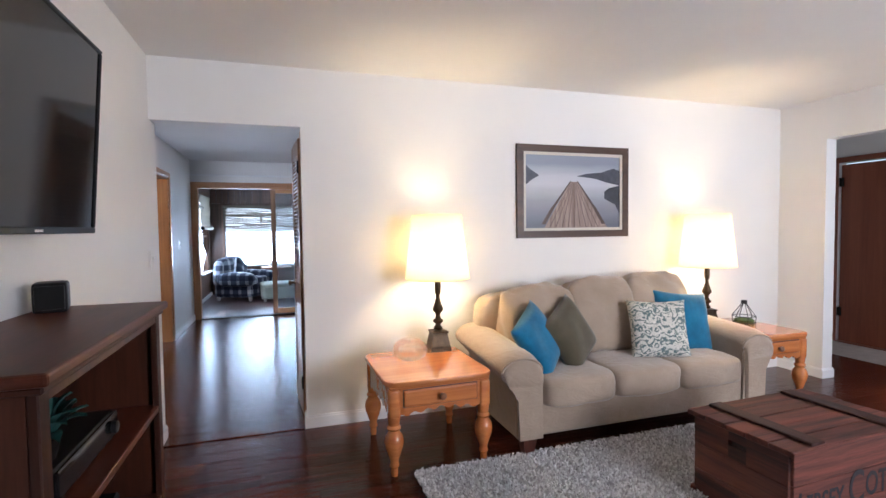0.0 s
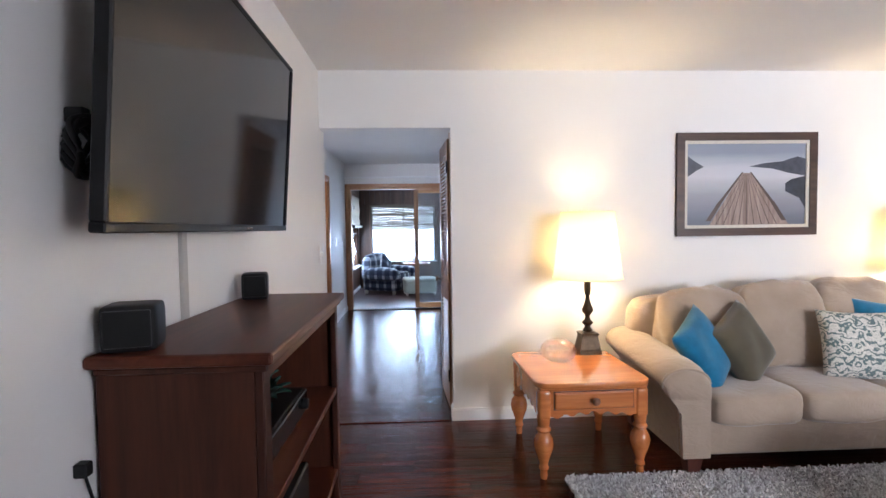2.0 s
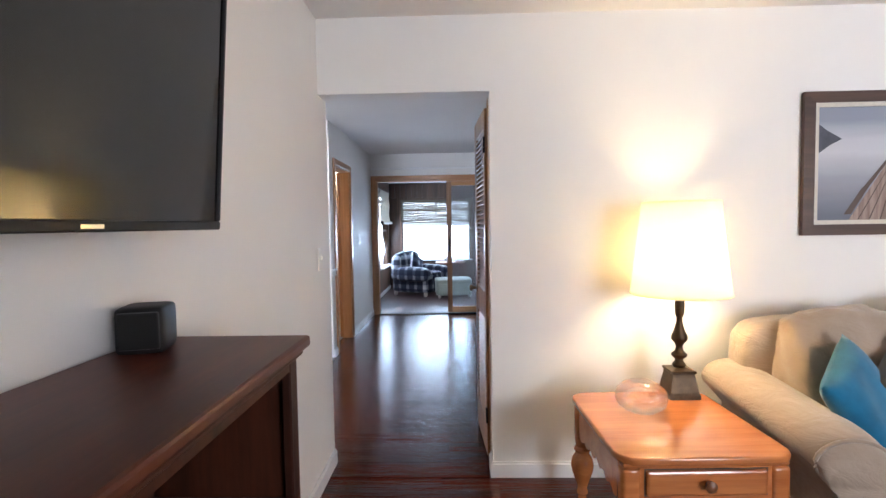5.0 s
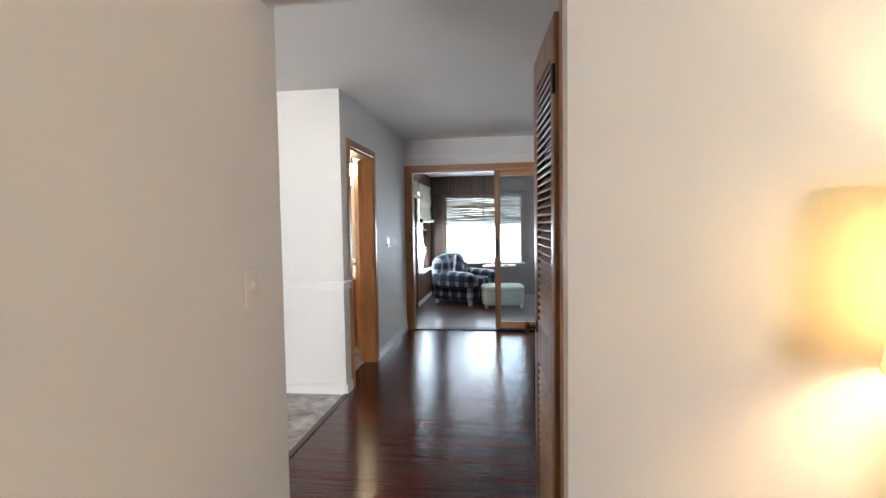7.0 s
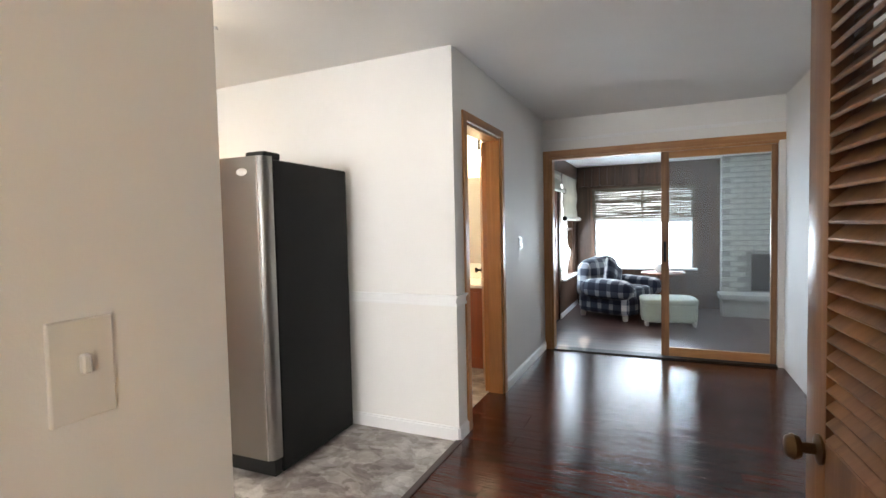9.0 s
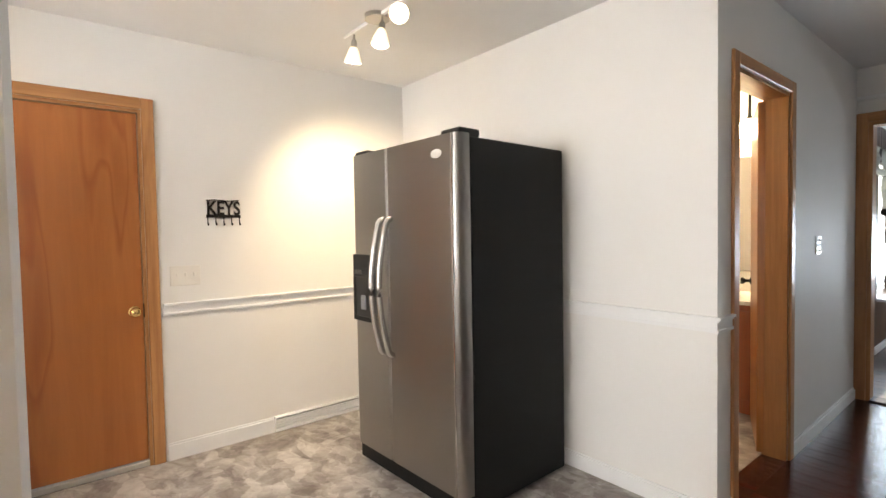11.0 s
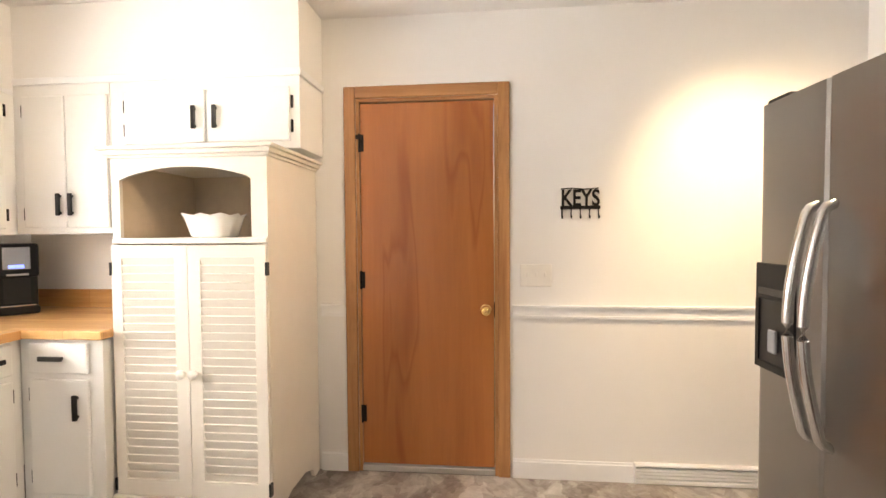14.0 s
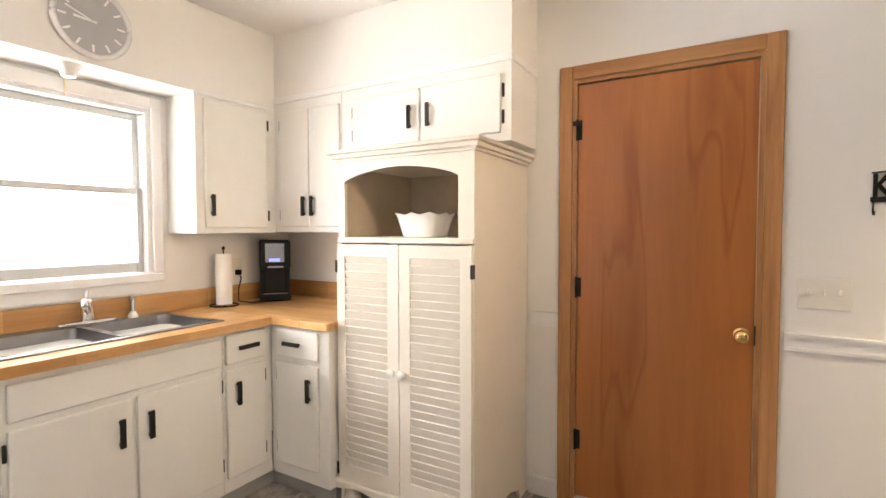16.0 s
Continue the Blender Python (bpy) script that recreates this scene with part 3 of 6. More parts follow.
# Picture over the sofa
def picture():
    x0, x1, z0, z1 = 1.898, 2.92, 1.276, 2.003
    cx, cz = (x0 + x1) / 2, (z0 + z1) / 2
    W, Hh = (x1 - x0) / 2, (z1 - z0) / 2
    t = thing("framed_picture", (cx, 3.487, cz), "framed grey lake print with a wooden pier, brown frame", "picture")
    brown = woody("brown_frame", (0.035, 0.016, 0.01), (0.085, 0.042, 0.026), "x", 1.5, 0.4)
    f, g = 0.055, 0.022
    def ring(w, h, b, y0, y1, name, material):
        for k, pts in enumerate(([(-w, -h), (w, -h), (w - b, -h + b), (-w + b, -h + b)], [(w, -h), (w, h), (w - b, h - b), (w - b, -h + b)], [(w, h), (-w, h), (-w + b, h - b), (w - b, h - b)], [(-w, h), (-w, -h), (-w + b, -h + b), (-w + b, h - b)])):
            bm = poly(bmesh.new(), pts, "y", y0, y1)
            part(name, bm, material, t)
    ring(W, Hh, f, -0.03, -0.004, "frame_side", brown)
    ring(W - f, Hh - f, g, -0.022, -0.006, "liner_side", speckled("linen_liner", (0.62, 0.58, 0.5), 0.8, 60))
    w, h = W - f - g, Hh - f - g
    m = mat("grey_lake_print", (0.5, 0.5, 0.55), 0.35)
    v = coords(m)
    sp = nd(m, "SeparateXYZ")
    ln(m, v, sp.inputs[0])
    n = nd(m, "TexNoise", Scale=5.0, Detail=4.0)
    ln(m, coords(m, (0.5, 1, 3)), n.inputs["Vector"])
    ma = nd(m, "MapRange")
    ln(m, sp.outputs["Z"], ma.inputs["Value"])
    ma.inputs["From Min"].default_value, ma.inputs["From Max"].default_value = -h, h
    ad = nd(m, "Math")
    ad.operation = "MULTIPLY_ADD"
    ln(m, n.outputs["Fac"], ad.inputs[0])
    ad.inputs[1].default_value = 0.12
    ln(m, ma.outputs[0], ad.inputs[2])
    ln(m, ramp(m, ad.outputs[0], [(0.1, (0.12, 0.13, 0.17)), (0.45, (0.30, 0.31, 0.36)), (0.66, (0.52, 0.53, 0.58)), (0.78, (0.50, 0.51, 0.56)), (0.95, (0.25, 0.28, 0.35))]), base(m)["Base Color"])
    pr = part("print", box(-w, w, -0.013, -0.006, -h, h), m, t, "grey lake and sky print")
    hill = speckled("printed_hills", (0.05, 0.055, 0.075), 0.4, 20, 0.3)
    rock = speckled("printed_rocks", (0.03, 0.033, 0.045), 0.4, 20, 0.3)
    planks = woody("printed_pier", (0.16, 0.10, 0.08), (0.36, 0.27, 0.23), "z", 3, 0.4, 0.0)
    post = speckled("printed_posts", (0.07, 0.045, 0.035), 0.4)
    def flat(name, pts, material, y=-0.0145):
        bm = poly(bmesh.new(), [(a * w, b * h) for a, b in pts], "y", y, -0.0132)
        part(name, bm, material, pr)
    flat("far_hill", [(-1, 0.72), (-0.9, 0.6), (-0.72, 0.44), (-0.85, 0.34), (-1, 0.18)], hill)
    flat("far_hill", [(0.05, 0.44), (0.3, 0.52), (0.6, 0.56), (0.72, 0.62), (0.86, 0.68), (1, 0.62), (1, 0.2), (0.7, 0.28), (0.45, 0.38)], hill)
    flat("rocks", [(0.66, 0.02), (0.76, 0.12), (1, 0.2), (1, -0.6), (0.9, -0.35), (0.66, -0.18)], rock, -0.0149)
    flat("pier", [(-0.08, 0.28), (0.08, 0.28), (0.72, -1), (-0.62, -1)], planks)
    for s in (-1, 1):
        flat("pier_rail", [(0.08 * s, 0.3), (0.06 * s, 0.3), (0.40 * s, -0.42), (0.46 * s, -0.42)], post, -0.0153)
        flat("pier_rail", [(0.40 * s, -0.42), (0.47 * s, -0.42), (0.68 * s, -0.9), (0.60 * s, -0.9)], post, -0.0153)
    for k in range(-4, 5):
        flat("pier_joint", [(0.015 * k, 0.26), (0.015 * k + 0.003, 0.26), (0.13 * k + 0.01, -1), (0.13 * k - 0.004, -1)], post, -0.0151)


picture()


# Rug
def rug():
    m = fabric("shaggy_grey_wool", (0.40, 0.385, 0.375), 1.0, 120, 0.45, 0.3, 60, 0.8)
    bm = bmesh.new()
    rng = random.Random(7)
    x0, x1, y0, y1 = 0.85, 3.75, 0.75, 2.6
    bx(bm, x0, x1, y0, y1, 0.0, 0.012)
    flat = solo("rug", bm, m, (0, 0, 0.001), "shaggy light grey wool rug under the trunk", "rug")
    verts, faces = [], []
    def tuft(x, y):
        a, l, s = rng.uniform(0, 6.28), rng.uniform(0.012, 0.026), rng.uniform(0.006, 0.011)
        dx, dy = math.cos(a), math.sin(a)
        lx, ly = rng.uniform(-0.012, 0.012), rng.uniform(-0.012, 0.012)
        i = len(verts)
        verts.extend([(x - dy * s, y + dx * s, 0.011), (x + dy * s, y - dx * s, 0.011), (x + dx * s + lx, y + dy * s + ly, 0.012 + l), (x - dx * s * 0.4 + lx, y - dy * s * 0.4 + ly, 0.011 + l)])
        faces.extend([(i, i + 1, i + 2), (i, i + 2, i + 3), (i + 1, i + 3, i + 2), (i, i + 3, i + 1)])
    for _ in range(30000):
        tuft(rng.uniform(x0, 2.6) if rng.random() < 0.75 else rng.uniform(2.6, x1), rng.uniform(1.2, y1) if rng.random() < 0.8 else rng.uniform(y0, 1.2))
    for _ in range(900):
        tuft(x0 + rng.uniform(-0.012, 0.004), rng.uniform(y0, y1))
        tuft(rng.uniform(x0, x1), y1 + rng.uniform(-0.004, 0.012))
    me = bpy.data.meshes.new("pile")
    me.from_pydata(verts, [], faces)
    pm = fabric("wool_tufts", (0.42, 0.40, 0.39), 1.0, 300, 0.2, 0.3, 30, 0.2)
    geo = nd(pm, "NewGeometry")
    ln(pm, ramp(pm, geo.outputs["Random Per Island"], [(0.0, (0.38, 0.37, 0.37)), (0.5, (0.64, 0.63, 0.63)), (1.0, (0.86, 0.855, 0.85))]), base(pm)["Base Color"])
    me.materials.append(pm)
    ob = new("pile", me)
    ob.parent = flat
    tagged(ob, "long shaggy wool pile", kind="stuff")


rug()


# Trunk
def trunk():
    t = thing("wooden_trunk", pose(2.55, 1.745, 0.013, 0, 0, 2.0), "weathered red-brown wooden shipping trunk with stencilled lettering", "trunk")
    wood = woody("weathered_trunk_boards", (0.012, 0.004, 0.003), (0.15, 0.040, 0.025), "x", 1.3, 0.75, 0.7, 0.4)
    wood2 = woody("weathered_trunk_ends", (0.012, 0.004, 0.003), (0.12, 0.033, 0.021), "y", 1.3, 0.75, 0.7, 0.4)
    L, D, h = 0.40, 0.235, 0.39
    dark = speckled("trunk_inside", (0.01, 0.006, 0.004), 0.8)
    part("carcass", box(-L + 0.012, L - 0.012, -D + 0.012, D - 0.012, 0.0, h), dark, t)
    for s in (-1, 1):
        for k in range(3):
            z0 = 0.002 + k * 0.129
            part("side_board", box(-L, L, s * D - 0.013, s * D + 0.013, z0, z0 + 0.126, bev=0.003), wood, t)
            if s > 0 or k != 2:
                part("end_board", box(s * L - 0.013, s * L + 0.013, -D, D, z0, z0 + 0.126, bev=0.003), wood2, t)
            else:
                for b in ((-D, -0.045, z0, z0 + 0.126), (0.045, D, z0, z0 + 0.126), (-0.045, 0.045, z0, z0 + 0.06), (-0.045, 0.045, z0 + 0.086, z0 + 0.126)):
                    part("end_board", box(-L - 0.013, -L + 0.013, *b), wood2, t)
        part("foot_rail", box(-L - 0.02, L + 0.02, s * D - 0.02, s * D + 0.02, 0.0, 0.035, bev=0.004), wood, t)
    for k in range(5):
        y0 = -D - 0.02 + k * 0.1062
        part("lid_board", box(-L - 0.022, L + 0.022, y0, y0 + 0.1035, h, h + 0.024 + 0.003 * (k % 2), bev=0.003), wood, t)
    for x in (-0.26, 0.26):
        part("lid_batten", box(x - 0.04, x + 0.04, -D - 0.02, D + 0.02, h + 0.0275, h + 0.041, bev=0.004), wood2, t)
    part("lid_skirt", box(-L - 0.022, L + 0.022, -D - 0.028, -D - 0.0205, h - 0.035, h + 0.02, bev=0.002), wood, t)
    paint = speckled("faded_black_stencil", (0.012, 0.013, 0.018), 0.7, 40, 0.5)
    for text, x, z, s in (("J", -0.375, 0.115, 0.13), ("ERSEY", -0.325, 0.125, 0.10), ("C", -0.055, 0.115, 0.17), ("OTT", 0.06, 0.135, 0.12)):
        cu = bpy.data.curves.new("lettering", "FONT")
        cu.body, cu.size, cu.extrude, cu.offset = text, s * 1.25, 0.0006, 0.0022
        ob = new("tmp", cu)
        me = bpy.data.meshes.new_from_object(ob.evaluated_get(bpy.context.evaluated_depsgraph_get()))
        bpy.data.objects.remove(ob)
        me.materials.append(paint)
        lt = new("lettering", me)
        lt.parent = t
        lt.matrix_local = pose(x, -D - 0.0145, z, 90) @ Matrix.Diagonal((0.72, 1, 1, 1))
        tagged(lt, "faded dark stencilled letters")


trunk()


# Console shelf under the television
def console():
    wood = woody("dark_cherry_laminate", (0.014, 0.0038, 0.002), (0.075, 0.022, 0.0105), "z", 0.9, 0.5, 0.12)
    base(wood)["Specular IOR Level"].default_value = 0.3
    top = woody("dark_cherry_top", (0.045, 0.011, 0.006), (0.11, 0.029, 0.014), "y", 0.7, 0.38, 0.08)
    base(top)["Specular IOR Level"].default_value = 0.25
    t = thing("console_shelf", (-0.40, 1.55, 0), "tall dark cherry console shelf with open front", "shelf")
    h, x0, x1, y0, y1 = 1.112, -0.175, 0.16, -0.45, 0.44
    part("top", box(-0.185, 0.185, -0.475, 0.468, h - 0.026, h, bev=0.007, seg=2), top, t)
    part("top_moulding", box(x0, x1 + 0.012, y0 - 0.012, y1 + 0.012, h - 0.042, h - 0.026, bev=0.004), wood, t)
    for y in (y0, y1 - 0.022):
        part("side_panel", box(x0, x1 - 0.02, y, y + 0.022, 0.0, h - 0.042), wood, t)
    part("back_panel", box(x0, x0 + 0.008, y0 + 0.022, y1 - 0.022, 0.04, h - 0.042), wood, t)
    for y in (y0, y1 - 0.045):
        part("front_stile", box(x1 - 0.02, x1, y, y + 0.045, 0.0, h - 0.042, bev=0.003), wood, t)
    part("top_rail", box(x1 - 0.019, x1 - 0.001, y0 + 0.045, y1 - 0.045, h - 0.065, h - 0.042), wood, t)
    for z in (0.08, 0.42, 0.735):
        part("shelf_board", box(x0 + 0.008, x1 - 0.002, y0 + 0.022, y1 - 0.022, z, z + 0.022, bev=0.002), top, t)
    part("plinth", box(x1 - 0.03, x1 - 0.012, y0 + 0.045, y1 - 0.045, 0.0, 0.08), wood, t)


console()


def speaker(m, label, w, d, h):
    t = thing("speaker", m, label, "speaker", "small black speakers")
    bm = bmesh.new()
    soft(bm, 0, 0, h / 2, w, d, h, 9, 6)
    part("cabinet", bm, M_BLACK, t, smooth=50)
    part("grille", box(w / 2 - 0.012, w / 2 + 0.004, -d * 0.42, d * 0.42, h * 0.12, h * 0.9, bev=0.004, seg=2), fabric("black_grille", (0.012, 0.012, 0.012), 0.9, 900), t, "black cloth grille")


speaker(pose(-0.524, 1.15, 1.112, 0, 0, -75), "small black speaker standing on the console shelf", 0.10, 0.105, 0.098)
speaker(pose(-0.515, 1.89, 1.112, 0, 0, -75), "small black speaker at the far end of the console", 0.10, 0.09, 0.095)
rc = thing("receiver", (-0.42, 1.52, 0.757), "black cable receiver box on the console shelf", "receiver")
part("case", box(-0.12, 0.11, -0.20, 0.20, 0.006, 0.075, bev=0.004), M_BLACK, rc)
part("front_panel", box(0.11, 0.121, -0.20, 0.20, 0.008, 0.073, bev=0.003), mat("glossy_black", (0.01, 0.01, 0.011), 0.12), rc, "glossy black front panel")
kb = part("dial", lathe(bmesh.new(), [(0.017, 0), (0.017, 0.014), (0.014, 0.016)], 20), M_BLACK, rc, smooth=40)
kb.matrix_local = pose(0.12, 0.15, 0.04, 0, 90)
bx2 = solo("cable_box", box(-0.13, 0.13, -0.22, 0.18, 0, 0.16, bev=0.006), M_BLACK, (-0.42, 1.5, 0.442), "black media box on the lower console shelf", "media box")


def plant():
    rng = random.Random(3)
    t = thing("small_plant", (-0.37, 1.40, 0.832), "small teal-green leafy plant on the receiver", "plant")
    part("pot", lathe(bmesh.new(), [(0.035, 0), (0.048, 0.05), (0.05, 0.055), (0.04, 0.05)], 20), M_BLACK, t, smooth=50)
    leaf = speckled("teal_leaves", (0.02, 0.085, 0.075), 0.5, 20, 0.5)
    for k in range(38):
        a, e, l = rng.uniform(0, 6.28), rng.uniform(-0.2, 1.1), rng.uniform(0.06, 0.11)
        bm = bmesh.new()
        pts = []
        for j in range(6):
            f = j / 5
            w = 0.021 * math.sin(math.pi * min(0.98, f * 0.9 + 0.08))
            pts.append((f * l, w, 0.02 * math.sin(f * 2.6)))
        up = [bm.verts.new(p) for p in pts]
        mid = [bm.verts.new((p[0], 0, p[2] - 0.006)) for p in pts]
        dn = [bm.verts.new((p[0], -p[1], p[2])) for p in pts]
        for j in range(5):
            bm.faces.new((mid[j], mid[j + 1], up[j + 1], up[j]))
            bm.faces.new((dn[j], dn[j + 1], mid[j + 1], mid[j]))
        ob = part("leaf", bm, leaf, t, smooth=80)
        ob.matrix_local = pose(0.03 * math.cos(a), 0.03 * math.sin(a), 0.055 + rng.uniform(0, 0.03), 0, -math.degrees(e), math.degrees(a))


plant()


def television():
    m = pose(-0.472, 1.525, 1.358, 0, 4.0, 0)
    t = thing("television", m, "large black flat television on a wall arm", "television")
    L, h = 0.57, 0.645
    part("back_shell", box(-0.045, 0.0, -L + 0.07, L - 0.07, 0.05, h - 0.03, bev=0.015, seg=2), M_BLACK, t)
    bz = mat("gloss_black_bezel", (0.006, 0.006, 0.007), 0.45)
    base(bz)["Specular IOR Level"].default_value = 0.25
    for b in ((-L, L, 0.0, 0.02), (-L, L, h - 0.012, h), (-L, -L + 0.012, 0.02, h - 0.012), (L - 0.012, L, 0.02, h - 0.012)):
        part("bezel", box(-0.012, 0.018, b[0], b[1], b[2], b[3], bev=0.003), bz, t)
    dark = mat("dark_glossy_screen", (0.006, 0.006, 0.007), 0.08)
    base(dark)["Specular IOR Level"].default_value = 0.36
    part("screen", box(0.0, 0.012, -L + 0.012, L - 0.012, 0.02, h - 0.012), dark, t, "dark glossy screen, switched off")
    part("badge", box(0.018, 0.0195, 0.12, 0.17, 0.006, 0.013), M_CHROME, t, "small silver maker's mark")
    part("wall_plate", box(-0.112, -0.10, -0.12, 0.12, 0.2, 0.5), M_IRON, t)
    part("mount_arm", box(-0.10, -0.045, -0.05, 0.05, 0.28, 0.42, bev=0.006), M_IRON, t)
    part("mount_rail", box(-0.062, -0.045, -0.2, -0.17, 0.1, 0.55), M_IRON, t)
    part("mount_rail", box(-0.062, -0.045, 0.17, 0.2, 0.1, 0.55), M_IRON, t)


television()
coil = thing("cable_coil", (-0.572, 1.075, 1.45), "coiled black cables hanging behind the television", "cable")
for k in range(5):
    bm = tube(bmesh.new(), [(0.012 * math.sin(3 * a + k) + 0.004 * k, (0.026 + 0.003 * k) * math.cos(a), 0.075 + (0.052 + 0.006 * math.sin(2 * k)) * math.sin(a)) for a in [math.pi * j / 12 for j in range(24)]], 0.0065, 8, True)
    part("loop", bm, M_BLACK, coil, smooth=60)
part("hook", box(-0.018, 0.02, -0.012, 0.012, 0.12, 0.15, bev=0.003), M_BLACK, coil)
# White raceway; its grey colour paints in the shadow line along it.
bm = box(-0.59, -0.576, 1.485, 1.515, 1.05, 1.40, bev=0.004, seg=2)
solo("cable_cover", bm, speckled("raceway_shade_grey", (0.5, 0.48, 0.45), 0.5), (0, 0, 0), "white cable raceway, greyed as shade, on the wall below the television", "cable cover")
pl = thing("wall_plug", (-0.59, 1.055, 0.90), "small black plug with a cord hanging down the wall", "plug")
part("plug", box(0.0, 0.026, -0.012, 0.012, -0.016, 0.012, bev=0.003), M_BLACK, pl)
part("cord", tube(bmesh.new(), [(0.016, 0.0, -0.014), (0.018, 0.02, -0.08), (0.012, 0.04, -0.3), (0.012, 0.05, -0.55)], 0.003, 8), M_BLACK, pl, smooth=60)


def switch(m, label, n=1):
    """A toggle switch plate that faces the way of its local +x."""
    t = thing("light_switch", m, label, "switch", "wall switches")
    w = 0.035 + 0.023 * (n - 1)
    part("plate", box(0, 0.006, -w, w, -0.058, 0.058, bev=0.0025, seg=2), M_CREAM, t)
    for k in range(n):
        y = (k - (n - 1) / 2) * 0.046
        part("toggle", box(0.006, 0.016, y - 0.005, y + 0.005, -0.004, 0.018, bev=0.002), M_CREAM, t)


switch((-0.59, 3.44, 1.19), "cream single light switch by the hall opening")


# Entry door seen past the living room
def slab_door(name, x, y0, y1, h, material, label):
    """A flat closed door in a wall across x."""
    t = thing(name, (x, y0, 0), label, "door", kind="structure")
    w = y1 - y0
    part("door_leaf", box(-0.02, 0.02, 0.004, w - 0.004, 0.012, h - 0.004, bev=0.002), material, t)
    return t


d = slab_door("door_entry", 6.29, 3.11, 3.99, 2.03, M_REDDOOR, "red-brown flat wooden entry door, closed")
for z in (0.3, 1.78):
    part("hinge", box(-0.045, -0.02, 0.85, 0.885, z, z + 0.1), M_IRON, d, "dark metal hinge")
c = thing("trim_entry_door", (6.25, 0, 0), "red-brown wooden door casing", "trim", kind="structure")
for b in ((3.04, 3.1, 0, 2.11), (4.0, 4.06, 0, 2.11), (3.1, 4.0, 2.05, 2.11)):
    part("casing", box(-0.016, 0, *b, bev=0.003), M_REDDOOR, c)
part("sill", box(-0.03, 0.11, 3.1, 4.0, 0.003, 0.013), M_REDDOOR, c)
# Assumed living-room window behind the walker, unseen, placed to suit the light
wnd = thing("assumed_window_living", (0, -1.86, 0), "assumed white framed living room window, out of view", "window", kind="structure")
for b in ((2.25, 2.3, 0.75, 2.15), (4.1, 4.15, 0.75, 2.15), (2.3, 4.1, 0.75, 0.8), (2.3, 4.1, 2.1, 2.15), (3.18, 3.22, 0.8, 2.1)):
    part("window_frame", box(b[0], b[1], -0.03, 0.03, b[2], b[3]), M_TRIM, wnd)


# ---- hall ----
base_run("baseboard_hall_west", "x", -1.155, 6.87, 8.33, 1)
base_run("baseboard_hall_corner", "x", -1.155, 5.88, 6.02, 1)
setting("trim_threshold", box(-1.175, -1.135, 3.62, 5.88, 0.001, 0.008, bev=0.003), woody("dark_strip", (0.02, 0.008, 0.005), (0.05, 0.018, 0.01), "y", 1, 0.3), "dark wooden strip between vinyl and planks", "trim")


setting("trim_hall_threshold", box(-0.575, 0.29, 3.472, 3.505, 0.001, 0.007, bev=0.003), M_FLOOR, "dark wooden strip across the hall opening", "trim")


def hall_door():
    t = thing("louvred_door", pose(0.308, 3.69, 0.012, 0, 0, 3.8), "stained pine louvred bifold door, folded open", "door")
    # local: y along the leaf, x through it
    w, h, s, n0 = 0.52, 2.0, 0.095, 0.07
    tilt = 47
    me = mesh_of("slat", box(-0.0035, 0.0035, n0 + 0.001, w - s - 0.001, -0.021, 0.021, bev=0.0015), M_LOUVRE)
    for name, dx, dy in (("front_leaf", 0.0, 0.0), ("rear_leaf", 0.044, 0.05)):
        bm = bmesh.new()
        for y0, y1 in ((0, n0), (w - s, w)):
            bx(bm, -0.017, 0.017, y0, y1, 0, h, bev=0.006, seg=2)
        leaf = part(name, bm, M_LOUVRE, t, smooth=40)
        leaf.location = (dx, dy, 0)
        for z0, z1 in ((0, 0.2), (0.793, 0.953), (h - 0.11, h)):
            part("rail", box(-0.0165, 0.0165, n0, w - s, z0, z1, bev=0.002), M_LOUVRE, leaf)
        for z0, z1 in ((0.2, 0.793), (0.953, h - 0.11)):
            n = int((z1 - z0) / 0.0282)
            for k in range(n):
                ob = new("slat", me)
                ob.parent = leaf
                ob.matrix_local = pose(0, 0, z0 + (k + 0.5) * (z1 - z0) / n, 0, tilt, 0)
    bm = lathe(bmesh.new(), [(0.026, 0.0), (0.026, 0.004), (0.01, 0.008), (0.009, 0.03), (0.018, 0.03), (0.023, 0.04), (0.018, 0.05), (0.008, 0.053)], 20)
    kn = part("knob", bm, speckled("antique_brass", (0.16, 0.10, 0.05), 0.3, 30, 0.2, 0.05, 200, 0.9), t, "antique brass knob", 50)
    kn.matrix_local = pose(-0.017, w - 0.075, 0.93, 0, -90)
    for z in (0.2, 1.75):
        part("hinge", lathe(bmesh.new(), [(0.006, z), (0.006, z + 0.09)], 10, -0.02, 0.0), M_IRON, t, smooth=40)


setting("trim_bifold_jamb", box(0.305, 0.34, 3.608, 3.684, 0.0, 2.05, bev=0.004), M_CASING, "honey oak jamb beside the louvred door", "trim")
hall_door()
for z in (1.148, 1.21):
    hs = thing("light_switch", (-1.155, 7.366, z), "small white horizontal light switch on the hall wall", "switch", "wall switches")
    part("plate", box(0, 0.006, -0.05, 0.05, -0.027, 0.027, bev=0.0025, seg=2), M_TRIM, hs)
    part("toggle", box(0.006, 0.016, -0.004, 0.018, -0.005, 0.005, bev=0.002), M_CREAM, hs)


